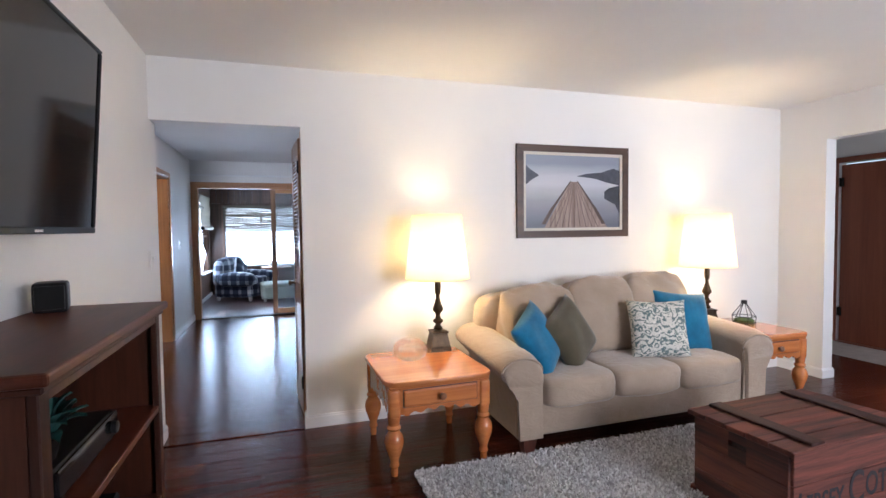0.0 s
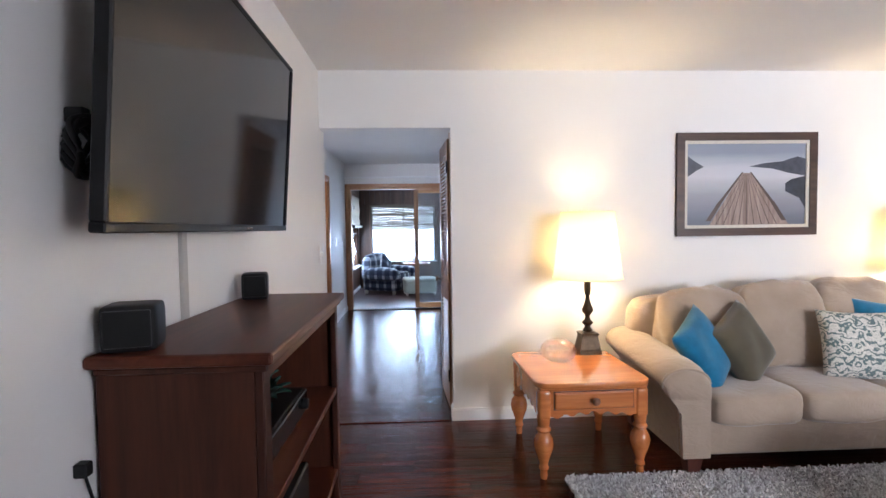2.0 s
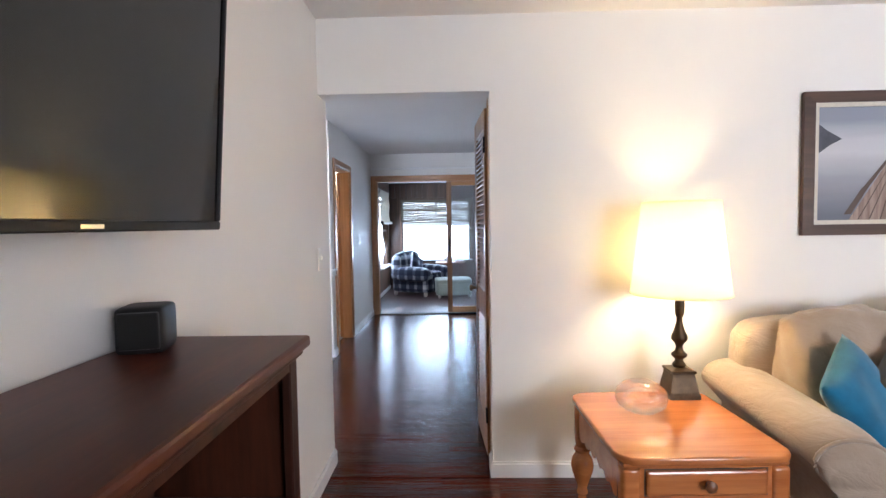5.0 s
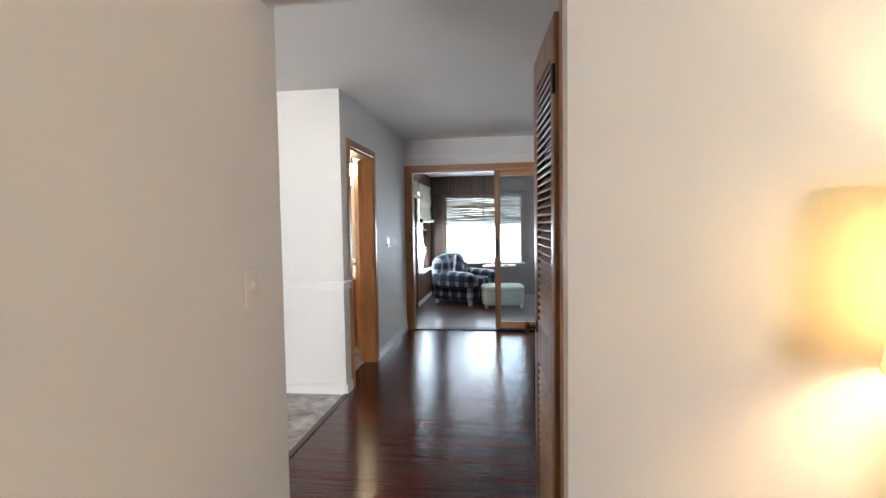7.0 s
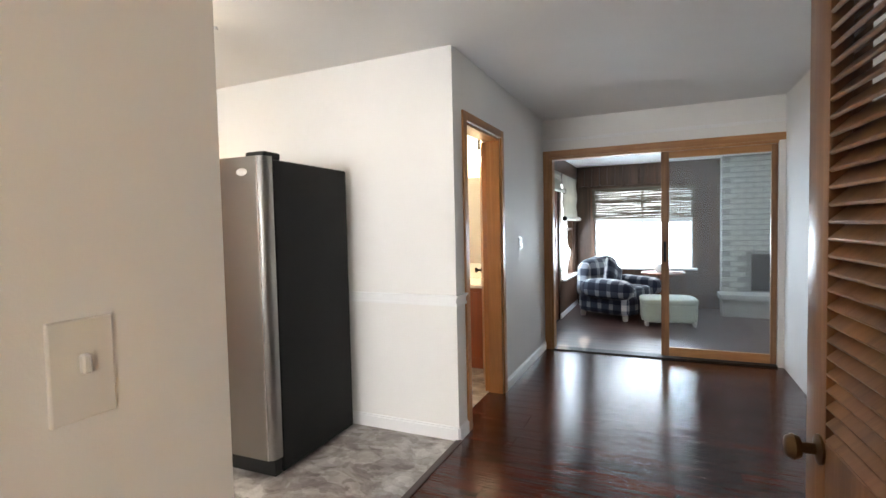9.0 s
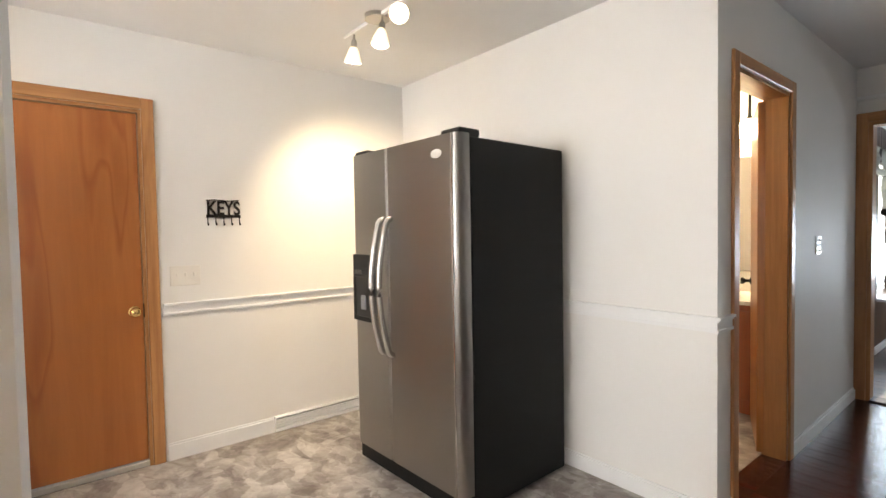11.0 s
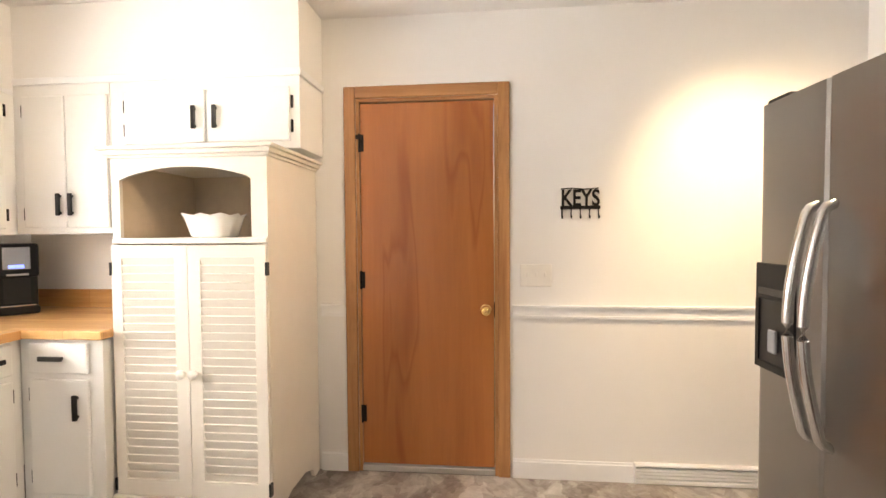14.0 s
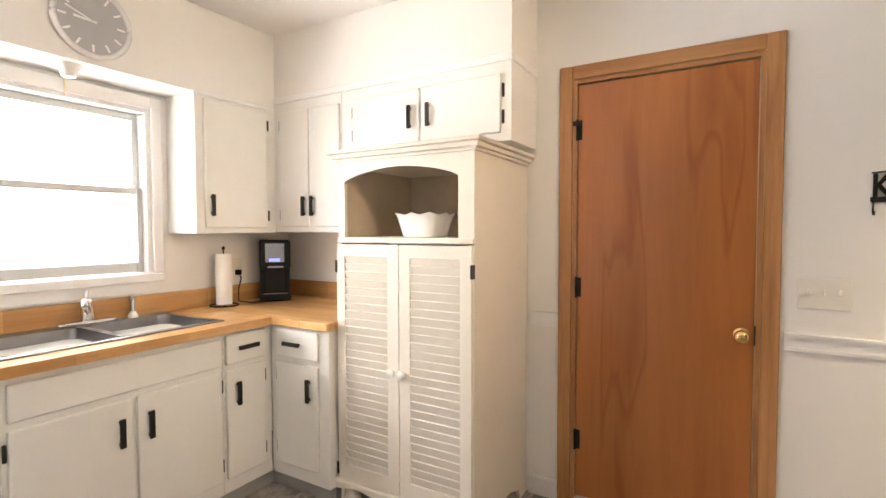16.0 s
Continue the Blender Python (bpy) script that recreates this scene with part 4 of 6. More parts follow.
def casing_y(name, x, sign, y0, y1, h, label, depth=0.12, cw=0.062, head=0.062, mats=None):
    """Wooden casing and jamb of a door in a wall across x."""
    up, ac, dp = mats or (M_CASING, M_CASING_Y, M_CASING_Y)
    t = thing(name, (x, 0, 0), label, "trim", kind="structure")
    a, b = sorted((0, sign * 0.016))
    part("casing", box(a, b, y0 - cw, y0, 0, h + head, bev=0.004), up, t)
    part("casing", box(a, b, y1, y1 + cw, 0, h + head, bev=0.004), up, t)
    part("head_casing", box(a, b, y0, y1, h, h + head, bev=0.004), ac, t)
    a, b = sorted((0.0, -sign * depth))
    part("jamb", box(a, b, y0, y0 + 0.018, 0, h), up, t)
    part("jamb", box(a, b, y1 - 0.018, y1, 0, h), up, t)
    part("head_jamb", box(a, b, y0 + 0.018, y1 - 0.018, h - 0.018, h), dp, t)
    return t


casing_y("trim_bath_door", -1.155, 1, 6.08, 6.81, 2.02, "honey oak door casing to the bathroom")
bd = thing("door_bath", pose(-1.279, 6.785, 0.012, 0, 0, 21.5), "honey wood bathroom door, standing open inward", "door", kind="structure")
part("door_leaf", box(-0.018, 0.018, 0.0, 0.6, 0.0, 1.985, bev=0.003), M_BIRCH, bd)
kb = part("knob", lathe(bmesh.new(), [(0.025, 0), (0.025, 0.004), (0.01, 0.01), (0.01, 0.03), (0.024, 0.045), (0.02, 0.06)], 20), M_IRON, bd, "dark round knob", 50)
kb.matrix_local = pose(-0.018, 0.545, 0.93, 0, -90)
# bathroom
v = thing("bath_vanity", (-1.9, 7.66, 0), "honey wood bathroom vanity with white top", "vanity")
part("body", box(-0.6, 0.6, -0.27, 0.31, 0.0, 0.76), M_REDDOOR, v)
part("top", box(-0.61, 0.61, -0.29, 0.315, 0.76, 0.79, bev=0.006, seg=2), mat("white_solid_top", (0.8, 0.78, 0.74), 0.15), v, "white solid vanity top")
part("backsplash", box(-0.61, 0.61, 0.297, 0.318, 0.79, 0.89), mat("white_splash", (0.8, 0.78, 0.74), 0.2), v)
part("faucet", tube(bmesh.new(), [(0.3, 0.2, 0.79), (0.3, 0.2, 0.86), (0.3, 0.17, 0.9), (0.3, 0.12, 0.9), (0.3, 0.09, 0.87)], 0.012, 10), M_CHROME, v, "chrome faucet", 60)
for xx in (-0.3, 0.3):
    part("door", box(xx - 0.27, xx + 0.27, -0.288, -0.27, 0.1, 0.72, bev=0.004), M_REDDOOR, v)
mirror = solo("bath_mirror", box(-2.55, -1.3, 7.965, 7.979, 0.95, 1.85), mat("mirror", (0.9, 0.9, 0.9), 0.02, 1.0), (0, 0, 0), "frameless bathroom mirror over the vanity", "mirror")
g = thing("globe_light", (-1.62, 7.62, 2.05), "lit white globe light on a short rod", "lamp")
bm = bmesh.new()
bmesh.ops.create_uvsphere(bm, u_segments=24, v_segments=14, radius=0.075)
gl = part("globe", bm, glow("lit_globe", (1, 0.82, 0.56), 160), g, "lit white glass globe", 80)
gl.location = (0, 0, -0.05)
part("rod", lathe(bmesh.new(), [(0.03, 0.02), (0.012, 0.05), (0.008, 0.39)], 14), M_IRON, g, smooth=50)

# ---- sliding door and sunroom ----
t = thing("trim_sliding_door", (0, 8.33, 0), "honey oak casing around the sunroom opening", "trim", kind="structure")
part("casing", box(-1.154, -1.085, -0.016, 0, 0, 2.112, bev=0.004), M_CASING, t)
part("head_casing", box(-1.085, 0.999, -0.016, 0, 2.045, 2.112, bev=0.004), M_CASING_X, t)
part("jamb", box(-1.1, -1.06, 0, 0.12, 0, 2.05), M_CASING, t)
part("head_jamb", box(-1.06, 0.95, 0, 0.12, 2.02, 2.05), M_CASING_X, t)
part("track", box(-1.06, 0.95, -0.03, 0.11, 0.001, 0.014, bev=0.003), M_IRON, t, "dark metal floor track")
part("ledge", box(-1.154, 0.999, -0.014, 0, 2.205, 2.235, bev=0.004), M_TRIM, t, "white painted ledge strip")
t = thing("door_sliding", (0, 8.385, 0), "sliding glass door with a honey oak frame, half open", "door", kind="structure")
for b in ((-0.01, 0.062, 0.02, 2.02), (0.9, 0.949, 0.02, 2.02)):
    part("stile", box(b[0], b[1], -0.022, 0.022, b[2], b[3], bev=0.003), M_LOUVRE, t)
part("bottom_rail", box(0.062, 0.9, -0.02, 0.02, 0.02, 0.105, bev=0.003), M_CASING_X, t)
part("top_rail", box(0.062, 0.9, -0.02, 0.02, 1.955, 2.02, bev=0.003), M_CASING_X, t)
# The pane's bluish reflected haze is put in as a diffuse colour.
hazed = glassy("hazed_glass", (0.86, 0.93, 0.97))
haze = nd(hazed, "BsdfDiffuse")
haze.inputs["Color"].default_value = (0.62, 0.68, 0.72, 1)
veil = nd(hazed, "TexNoise", Scale=3.0, Detail=5.0)
ln(hazed, coords(hazed, (1, 1, 0.4)), veil.inputs["Vector"])
thin = nd(hazed, "MapRange")
ln(hazed, veil.outputs["Fac"], thin.inputs["Value"])
thin.inputs["To Min"].default_value, thin.inputs["To Max"].default_value = 0.08, 0.12
mixed = nd(hazed, "MixShader")
ln(hazed, thin.outputs[0], mixed.inputs[0])
ln(hazed, hazed.node_tree.nodes["Principled BSDF"].outputs[0], mixed.inputs[1])
ln(hazed, haze.outputs[0], mixed.inputs[2])
ln(hazed, mixed.outputs[0], hazed.node_tree.nodes["Material Output"].inputs[0])
pn = part("pane", box(0.062, 0.9, -0.003, 0.003, 0.105, 1.955), hazed, t, "glass pane with a painted bluish haze")
pn.visible_shadow = False
part("pull", box(0.012, 0.034, -0.04, -0.022, 0.95, 1.15, bev=0.005), M_IRON, t, "dark metal pull")

# window wall to the north
t = thing("window_sunroom", (0, 11.5, 0), "brown framed picture window over the lawn", "window", kind="structure")
fr = woody("brown_window_frame", (0.06, 0.028, 0.016), (0.14, 0.07, 0.04), "z", 1, 0.4)
for b in ((-1.09, -1.03, 0.56, 1.92), (0.42, 0.48, 0.56, 1.92), (-1.03, 0.42, 1.86, 1.92)):
    part("window_frame", box(b[0], b[1], -0.02, 0.0, b[2], b[3], bev=0.003), fr, t)
part("window_sill", box(-1.09, 0.48, -0.09, 0.02, 0.595, 0.622, bev=0.004), M_TRIM, t, "white painted sill")
for b in ((-0.31, -0.28, 0.622, 1.86), (-1.03, -1.005, 0.622, 1.86), (0.395, 0.42, 0.622, 1.86)):
    part("sash", box(b[0], b[1], 0.02, 0.06, b[2], b[3]), M_TRIM, t)
part("sash_bar", box(-1.005, 0.395, 0.015, 0.065, 1.335, 1.41), M_TRIM, t)
for a, b in ((-1.005, -0.31), (-0.28, 0.395)):
    for z0, z1 in ((0.622, 1.335), (1.41, 1.86)):
        pn = part("pane", box(a, b, 0.038, 0.043, z0, z1), M_GLASS, t)
        pn.visible_shadow = False
t = thing("woven_blind", (-0.305, 11.47, 1.40), "woven reed blind half lowered over the window", "blind")
rng = random.Random(11)
reed = woody("reed", (0.045, 0.036, 0.026), (0.14, 0.115, 0.08), "x", 2, 0.7, 0.3, 0.4)
part("head_rail", box(-0.76, 0.76, -0.02, 0.03, 0.45, 0.5), reed, t)
for k in range(24):
    z = 0.015 + k * 0.0185
    a, hgt = rng.uniform(-0.005, 0.005), rng.uniform(0.0155, 0.021)
    bm = bmesh.new()
    pts = [(-0.75 + 0.1667 * j, 0.004 * math.sin(j * 1.7 + k), z + a * math.sin(j * 0.9 + k * 2.1)) for j in range(10)]
    tube(bm, pts, hgt / 2, 5)
    part("reed", bm, reed, t, smooth=60)
for x in (-0.55, 0.0, 0.55):
    part("cord", box(x - 0.004, x + 0.004, -0.012, -0.008, 0.0, 0.46), reed, t)
bm = bmesh.new()
for k in range(31):
    x = -1.3 + k * 0.12
    if x < 2.35:
        part_x = (x + 0.004, x + 0.116)
        bx(bm, *part_x, 11.475, 11.499, 1.95, 2.268, bev=0.003)
setting("trim_frieze", bm, M_PANEL, "dark vertical board frieze above the windows", "trim")
bm = bmesh.new()
for k in range(26):
    y = 8.46 + k * 0.12
    if y < 11.45:
        bx(bm, -1.319, -1.297, y + 0.004, min(y + 0.116, 11.47), 2.06, 2.268, bev=0.003)
setting("trim_frieze_west", bm, M_PANEL, "dark vertical board frieze above the side door", "trim")

# side door and window to the west
t = thing("door_sunroom", (-1.36, 9.12, 0), "dark brown wooden sunroom door with a glass light", "door", kind="structure")
for b in ((0.0, 0.14, 0.0, 1.97), (0.76, 0.9, 0.0, 1.97), (0.14, 0.76, 0.0, 0.85), (0.14, 0.76, 1.8, 1.97)):
    part("door_leaf", box(-0.02, 0.02, b[0] + 0.001, b[1] - 0.001, b[2] + 0.01, b[3], bev=0.002), M_REDDOOR, t)
pn = part("pane", box(-0.003, 0.003, 0.14, 0.76, 0.85, 1.8), M_GLASS, t)
pn.visible_shadow = False
part("handle", lathe(bmesh.new(), [(0.024, 0.9), (0.027, 0.92), (0.022, 0.945)], 16, 0.05, 0.07), M_IRON, t, "dark round handle", 50)
t = thing("window_sunroom_side", (-1.32, 0, 0), "side window with white sill and dark frame", "window", kind="structure")
for b in ((10.17, 10.2, 0.55, 1.98), (11.27, 11.3, 0.55, 1.98), (10.2, 11.27, 1.95, 1.98), (10.2, 11.27, 1.24, 1.28)):
    part("window_frame", box(-0.09, -0.03, *b), fr, t)
part("window_sill", box(-0.1, 0.07, 10.15, 11.32, 0.52, 0.549, bev=0.004), M_TRIM, t, "white painted sill")
pn = part("pane", box(-0.063, -0.058, 10.2, 11.27, 0.55, 1.95), M_GLASS, t)
pn.visible_shadow = False
cloth = fabric("cream_shade_cloth", (0.50, 0.47, 0.38), 0.9, 300, 0.1)


def roller(y0, y1, z0, z1, label):
    t = thing("roller_shade", (-1.285, y0, z0), label, "blind", "cream roller shades")
    w = y1 - y0
    bm = bmesh.new()
    n = 14
    a = [bm.verts.new((0.008 * math.sin(k * 0.9), 0.02, k * (z1 - z0) / n)) for k in range(n + 1)]
    b = [bm.verts.new((0.008 * math.sin(k * 0.9 + 0.6), w - 0.02, k * (z1 - z0) / n)) for k in range(n + 1)]
    for k in range(n):
        bm.faces.new((a[k], b[k], b[k + 1], a[k + 1]))
    bmesh.ops.solidify(bm, geom=bm.faces[:], thickness=0.004)
    part("cloth", bm, cloth, t, smooth=60)
    r = part("roll", lathe(bmesh.new(), [(0.03, 0.0), (0.03, w)], 18), cloth, t, smooth=50)
    r.matrix_local = pose(0.03, 0.0, 0.0, -90)
    for yy in (-0.03, w):
        e = part("roll_end", lathe(bmesh.new(), [(0.034, 0.0), (0.034, 0.03)], 18), M_BLACK, t, "black roller end", 50)
        e.matrix_local = pose(0.03, yy, 0.0, -90)


roller(10.1, 11.36, 1.42, 2.05, "cream roller shade half lowered over the side window")
roller(9.1, 10.03, 1.80, 2.05, "cream roller shade rolled up above the door")
base_run("baseboard_sunroom_west", "x", -1.32, 10.03, 11.49, 1, 0.07)


def plaid():
    m = fabric("blue_grey_plaid", (0.1, 0.11, 0.15), 0.95, 400, 0.1, 0.2)
    tc = coords(m)
    sp = nd(m, "SeparateXYZ")
    ln(m, tc, sp.inputs[0])
    def band(sock, freq, phase, width):
        a = nd(m, "Math")
        a.operation = "MULTIPLY_ADD"
        ln(m, sock, a.inputs[0])
        a.inputs[1].default_value, a.inputs[2].default_value = freq, phase
        b = nd(m, "Math")
        b.operation = "FRACT"
        ln(m, a.outputs[0], b.inputs[0])
        c = nd(m, "Math")
        c.operation = "LESS_THAN"
        ln(m, b.outputs[0], c.inputs[0])
        c.inputs[1].default_value = width
        return c.outputs[0]
    total = None
    for sock, freq, ph, wd, amp in ((sp.outputs["X"], 5.5, 0.3, 0.34, 0.3), (sp.outputs["Y"], 5.5, 0.1, 0.34, 0.3), (sp.outputs["Z"], 5.5, 0.2, 0.34, 0.3), (sp.outputs["X"], 5.5, 0.0, 0.08, 0.3), (sp.outputs["Z"], 5.5, 0.85, 0.08, 0.3)):
        a = nd(m, "Math")
        a.operation = "MULTIPLY_ADD"
        ln(m, band(sock, freq, ph, wd), a.inputs[0])
        a.inputs[1].default_value = amp
        if total is not None:
            ln(m, total, a.inputs[2])
        else:
            a.inputs[2].default_value = 0.0
        total = a.outputs[0]
    ln(m, ramp(m, total, [(0.0, (0.016, 0.02, 0.04)), (0.3, (0.05, 0.06, 0.09)), (0.6, (0.26, 0.28, 0.32)), (0.95, (0.62, 0.63, 0.63))]), base(m)["Base Color"])
    return m


def armchair():
    p = plaid()
    c = thing("armchair", pose(-0.60, 10.60, 0, 0, 0, 62), "plump blue and white plaid armchair by the windows", "armchair")
    part("base", soft(bmesh.new(), 0, 0.0, 0.20, 0.86, 0.84, 0.28, 7, 8), p, c, smooth=80)
    part("seat_cushion", soft(bmesh.new(), 0, -0.08, 0.37, 0.52, 0.66, 0.17, 5, 8, 0.01), p, c, smooth=80)
    part("back", soft(bmesh.new(), 0, 0.32, 0.52, 0.84, 0.30, 0.66, 3.2, 10, 0.02), p, c, smooth=80)
    for s in (-1, 1):
        part("armrest", soft(bmesh.new(), s * 0.37, -0.06, 0.42, 0.25, 0.80, 0.28, 3.0, 10, 0.015), p, c, smooth=80)
    for x in (-0.35, 0.35):
        for y in (-0.34, 0.34):
            ft = part("foot", lathe(bmesh.new(), [(0.03, 0), (0.04, 0.05), (0.035, 0.08)], 14), M_CREAM, c, "pale turned foot", 50)
            ft.location = (x, y, 0)
    cushion(pose(-0.66, 10.56, 0.60, -18, 32, 55), 0.38, p, "plaid throw pillow on the armchair", 0.13, 9)


armchair()
o = thing("ottoman", pose(0.06, 10.17, 0, 0, 0, 8), "pale mint fabric ottoman beside the armchair", "ottoman")
mint = fabric("mint_fabric", (0.42, 0.47, 0.40), 0.9, 400, 0.08)
part("body", soft(bmesh.new(), 0, 0, 0.18, 0.66, 0.52, 0.28, 8, 8), mint, o, smooth=60)
part("cushion", soft(bmesh.new(), 0, 0, 0.31, 0.68, 0.54, 0.09, 6, 8, 0.006), mint, o, smooth=80)
for x in (-0.28, 0.28):
    for y in (-0.21, 0.21):
        ft = part("foot", lathe(bmesh.new(), [(0.022, 0), (0.03, 0.055)], 12), M_CREAM, o, smooth=50)
        ft.location = (x, y, 0)
s = thing("side_table", (0.0, 11.15, 0), "round brown wooden side table under the window", "table")
part("tabletop", lathe(bmesh.new(), [(0.29, 0.555), (0.31, 0.565), (0.31, 0.58), (0.30, 0.588)], 32), M_REDDOOR, s, smooth=50)
part("pedestal", lathe(bmesh.new(), [(0.16, 0), (0.15, 0.03), (0.04, 0.07), (0.035, 0.3), (0.055, 0.42), (0.03, 0.555)], 20), M_REDDOOR, s, smooth=50)
solo("white_pot", lathe(bmesh.new(), [(0.05, 0), (0.075, 0.03), (0.08, 0.08), (0.06, 0.12), (0.065, 0.13)], 24), mat("white_glaze", (0.75, 0.75, 0.74), 0.2), (-0.04, 11.13, 0.588), "small white ceramic pot on the side table", "pot", smooth=60)
solo("tray", box(-0.1, 0.1, -0.07, 0.07, 0, 0.015, bev=0.004), M_REDDOOR, (0.17, 11.1, 0.589), "small brown wooden tray on the side table", "tray")

# painted brick chimney
fp = thing("brick_fireplace", (0, 0, 0), "whitewashed brick fireplace with a raised hearth", "fireplace")
mortar = speckled("pale_mortar", (0.36, 0.36, 0.33), 0.9, 20, 0.1)
part("core", box(0.78, 1.95, 11.26, 11.495, 0, 2.268), mortar, fp)
part("hearth", box(0.72, 2.0, 10.86, 11.25, 0.24, 0.31, bev=0.008, seg=2), speckled("pale_hearth_stone", (0.5, 0.5, 0.47), 0.7, 10, 0.12), fp, "pale stone hearth slab")
part("hearth_base", box(0.76, 1.96, 10.9, 11.255, 0, 0.24), mortar, fp)
part("firebox", box(1.15, 1.65, 11.235, 11.258, 0.33, 0.85), M_IRON, fp, "black iron firebox front")
brick_m = speckled("whitewashed_brick", (0.55, 0.55, 0.50), 0.85, 12, 0.2, 0.5, 60)
me = mesh_of("brick", box(0, 0.19, -0.022, 0, 0, 0.062, bev=0.004), brick_m)
for row in range(30):
    for k in range(-1, 6):
        x, z = 0.79 + k * 0.2 + (row % 2) * 0.1, 0.004 + row * 0.075
        if x < 0.775 or x + 0.19 > 1.96 or z < 0.3 or (z < 0.86 and x + 0.19 > 1.14 and x < 1.66):
            continue
        ob = new("brick", me)
        ob.parent, ob.location = fp, (x, 11.26, z)


# ---- kitchen ----
M_CAB = speckled("white_cabinet_paint", (0.80, 0.795, 0.77), 0.32, 3, 0.03, 0.1, 90)
M_CREAMPAINT = speckled("cream_pantry_paint", (0.76, 0.71, 0.635), 0.4, 4, 0.03, 0.08, 120)
M_PULL = speckled("black_pull", (0.014, 0.013, 0.012), 0.35, 30, 0.2, 0.1, 300, 0.3)
M_BLOCK = woody("butcher_block", (0.50, 0.26, 0.09), (0.72, 0.45, 0.2), "x", 1.0, 0.28, 0.05, 0, 0.3)
M_BLOCK_Y = woody("butcher_block_side", (0.50, 0.26, 0.09), (0.72, 0.45, 0.2), "y", 1.0, 0.28, 0.05, 0, 0.3)
def strips(m, turn):
    """Glued strips of slightly different tone."""
    v = coords(m, (1, 1, 1))
    v.node.inputs["Rotation"].default_value = (0, 0, radians(turn))
    b = nd(m, "TexBrick", Scale=1.0, Mortar_Size=0.0008, Brick_Width=0.45, Row_Height=0.042, Bias=0.0)
    b.offset = 0.37
    ln(m, v, b.inputs["Vector"])
    b.inputs["Color1"].default_value, b.inputs["Color2"].default_value = (1, 1, 1, 1), (0.74, 0.62, 0.52, 1)
    b.inputs["Mortar"].default_value = (0.5, 0.38, 0.28, 1)
    c = base(m)["Base Color"].links[0].from_socket
    mx = nd(m, "Mix")
    mx.data_type, mx.blend_type = "RGBA", "MULTIPLY"
    mx.inputs["Factor"].default_value = 1.0
    ln(m, c, mx.inputs["A"])
    ln(m, b.outputs["Color"], mx.inputs["B"])
    ln(m, mx.outputs["Result"], base(m)["Base Color"])


strips(M_BLOCK, 0)
strips(M_BLOCK_Y, 90)
XW, YS, YN = -3.474, 1.43, 5.88
setting("soffit_west", box(XW, -3.16, YS, 3.169, 2.065, H - 0.001), M_WALL, "white painted soffit above the cabinets", "soffit")
setting("soffit_south", box(-3.16, -0.711, YS, 1.68, 2.01, H - 0.001), M_WALL, "white painted soffit over the window", "soffit")
setting("trim_soffit_west", box(-3.16, -3.15, 1.68, 3.179, 2.046, 2.082, bev=0.003), M_TRIM, "white moulding under the soffit", "trim")
setting("trim_soffit_end", box(XW, -3.15, 3.169, 3.179, 2.046, 2.082, bev=0.003), M_TRIM, "white moulding round the soffit end", "trim")
setting("trim_soffit_south", box(-3.152, -2.655, 1.68, 1.688, 2.0, 2.024, bev=0.003), M_TRIM, "white moulding under the soffit", "trim")


def rail(name, axis, face, a0, a1, sign):
    bm = bmesh.new()
    for z0, z1, d in ((0.848, 0.862, 0.014), (0.862, 0.896, 0.009), (0.896, 0.905, 0.016), (0.905, 0.916, 0.024)):
        lo, hi = sorted((face, face + sign * d))
        bx(bm, *((lo, hi, a0, a1) if axis == "x" else (a0, a1, lo, hi)), z0, z1)
    setting(name, bm, M_TRIM, "white moulded chair rail", "trim")


rail("trim_rail_west", "x", XW, 4.178, 5.866, 1)
rail("trim_rail_west_corner", "x", XW, 3.15, 3.287, 1)
rail("trim_rail_north", "y", YN, XW + 0.024, -1.155, -1)
rail("trim_rail_end", "x", -1.155, YN - 0.024, 6.018, 1)
base_run("baseboard_kitchen_west", "x", XW, 4.178, 4.795, 1, 0.1)
base_run("baseboard_kitchen_corner", "x", XW, 3.14, 3.287, 1, 0.1)
base_run("baseboard_kitchen_north", "y", YN, XW, -1.155, -1)
v = thing("baseboard_vent", (XW, 4.797, 0.004), "white slotted baseboard heating vent", "vent")
part("cover", box(0, 0.03, 0, 0.64, 0.0, 0.022, bev=0.003), M_TRIM, v)
part("hood", box(0, 0.03, 0, 0.64, 0.088, 0.102, bev=0.003), M_TRIM, v)
part("back", box(0, 0.006, 0.002, 0.638, 0.022, 0.088), speckled("vent_grey", (0.2, 0.2, 0.2), 0.5), v)
for z in (0.03, 0.047, 0.064):
    ob = part("slat", box(0.008, 0.026, 0.002, 0.638, z, z + 0.012), M_TRIM, v)
for y in (0, 0.636):
    part("end_cap", box(0, 0.031, y, y + 0.004, 0, 0.102), M_TRIM, v)

# back door
casing_y("trim_kitchen_door", XW, 1, 3.349, 4.103, 2.012, "honey oak casing of the kitchen door")


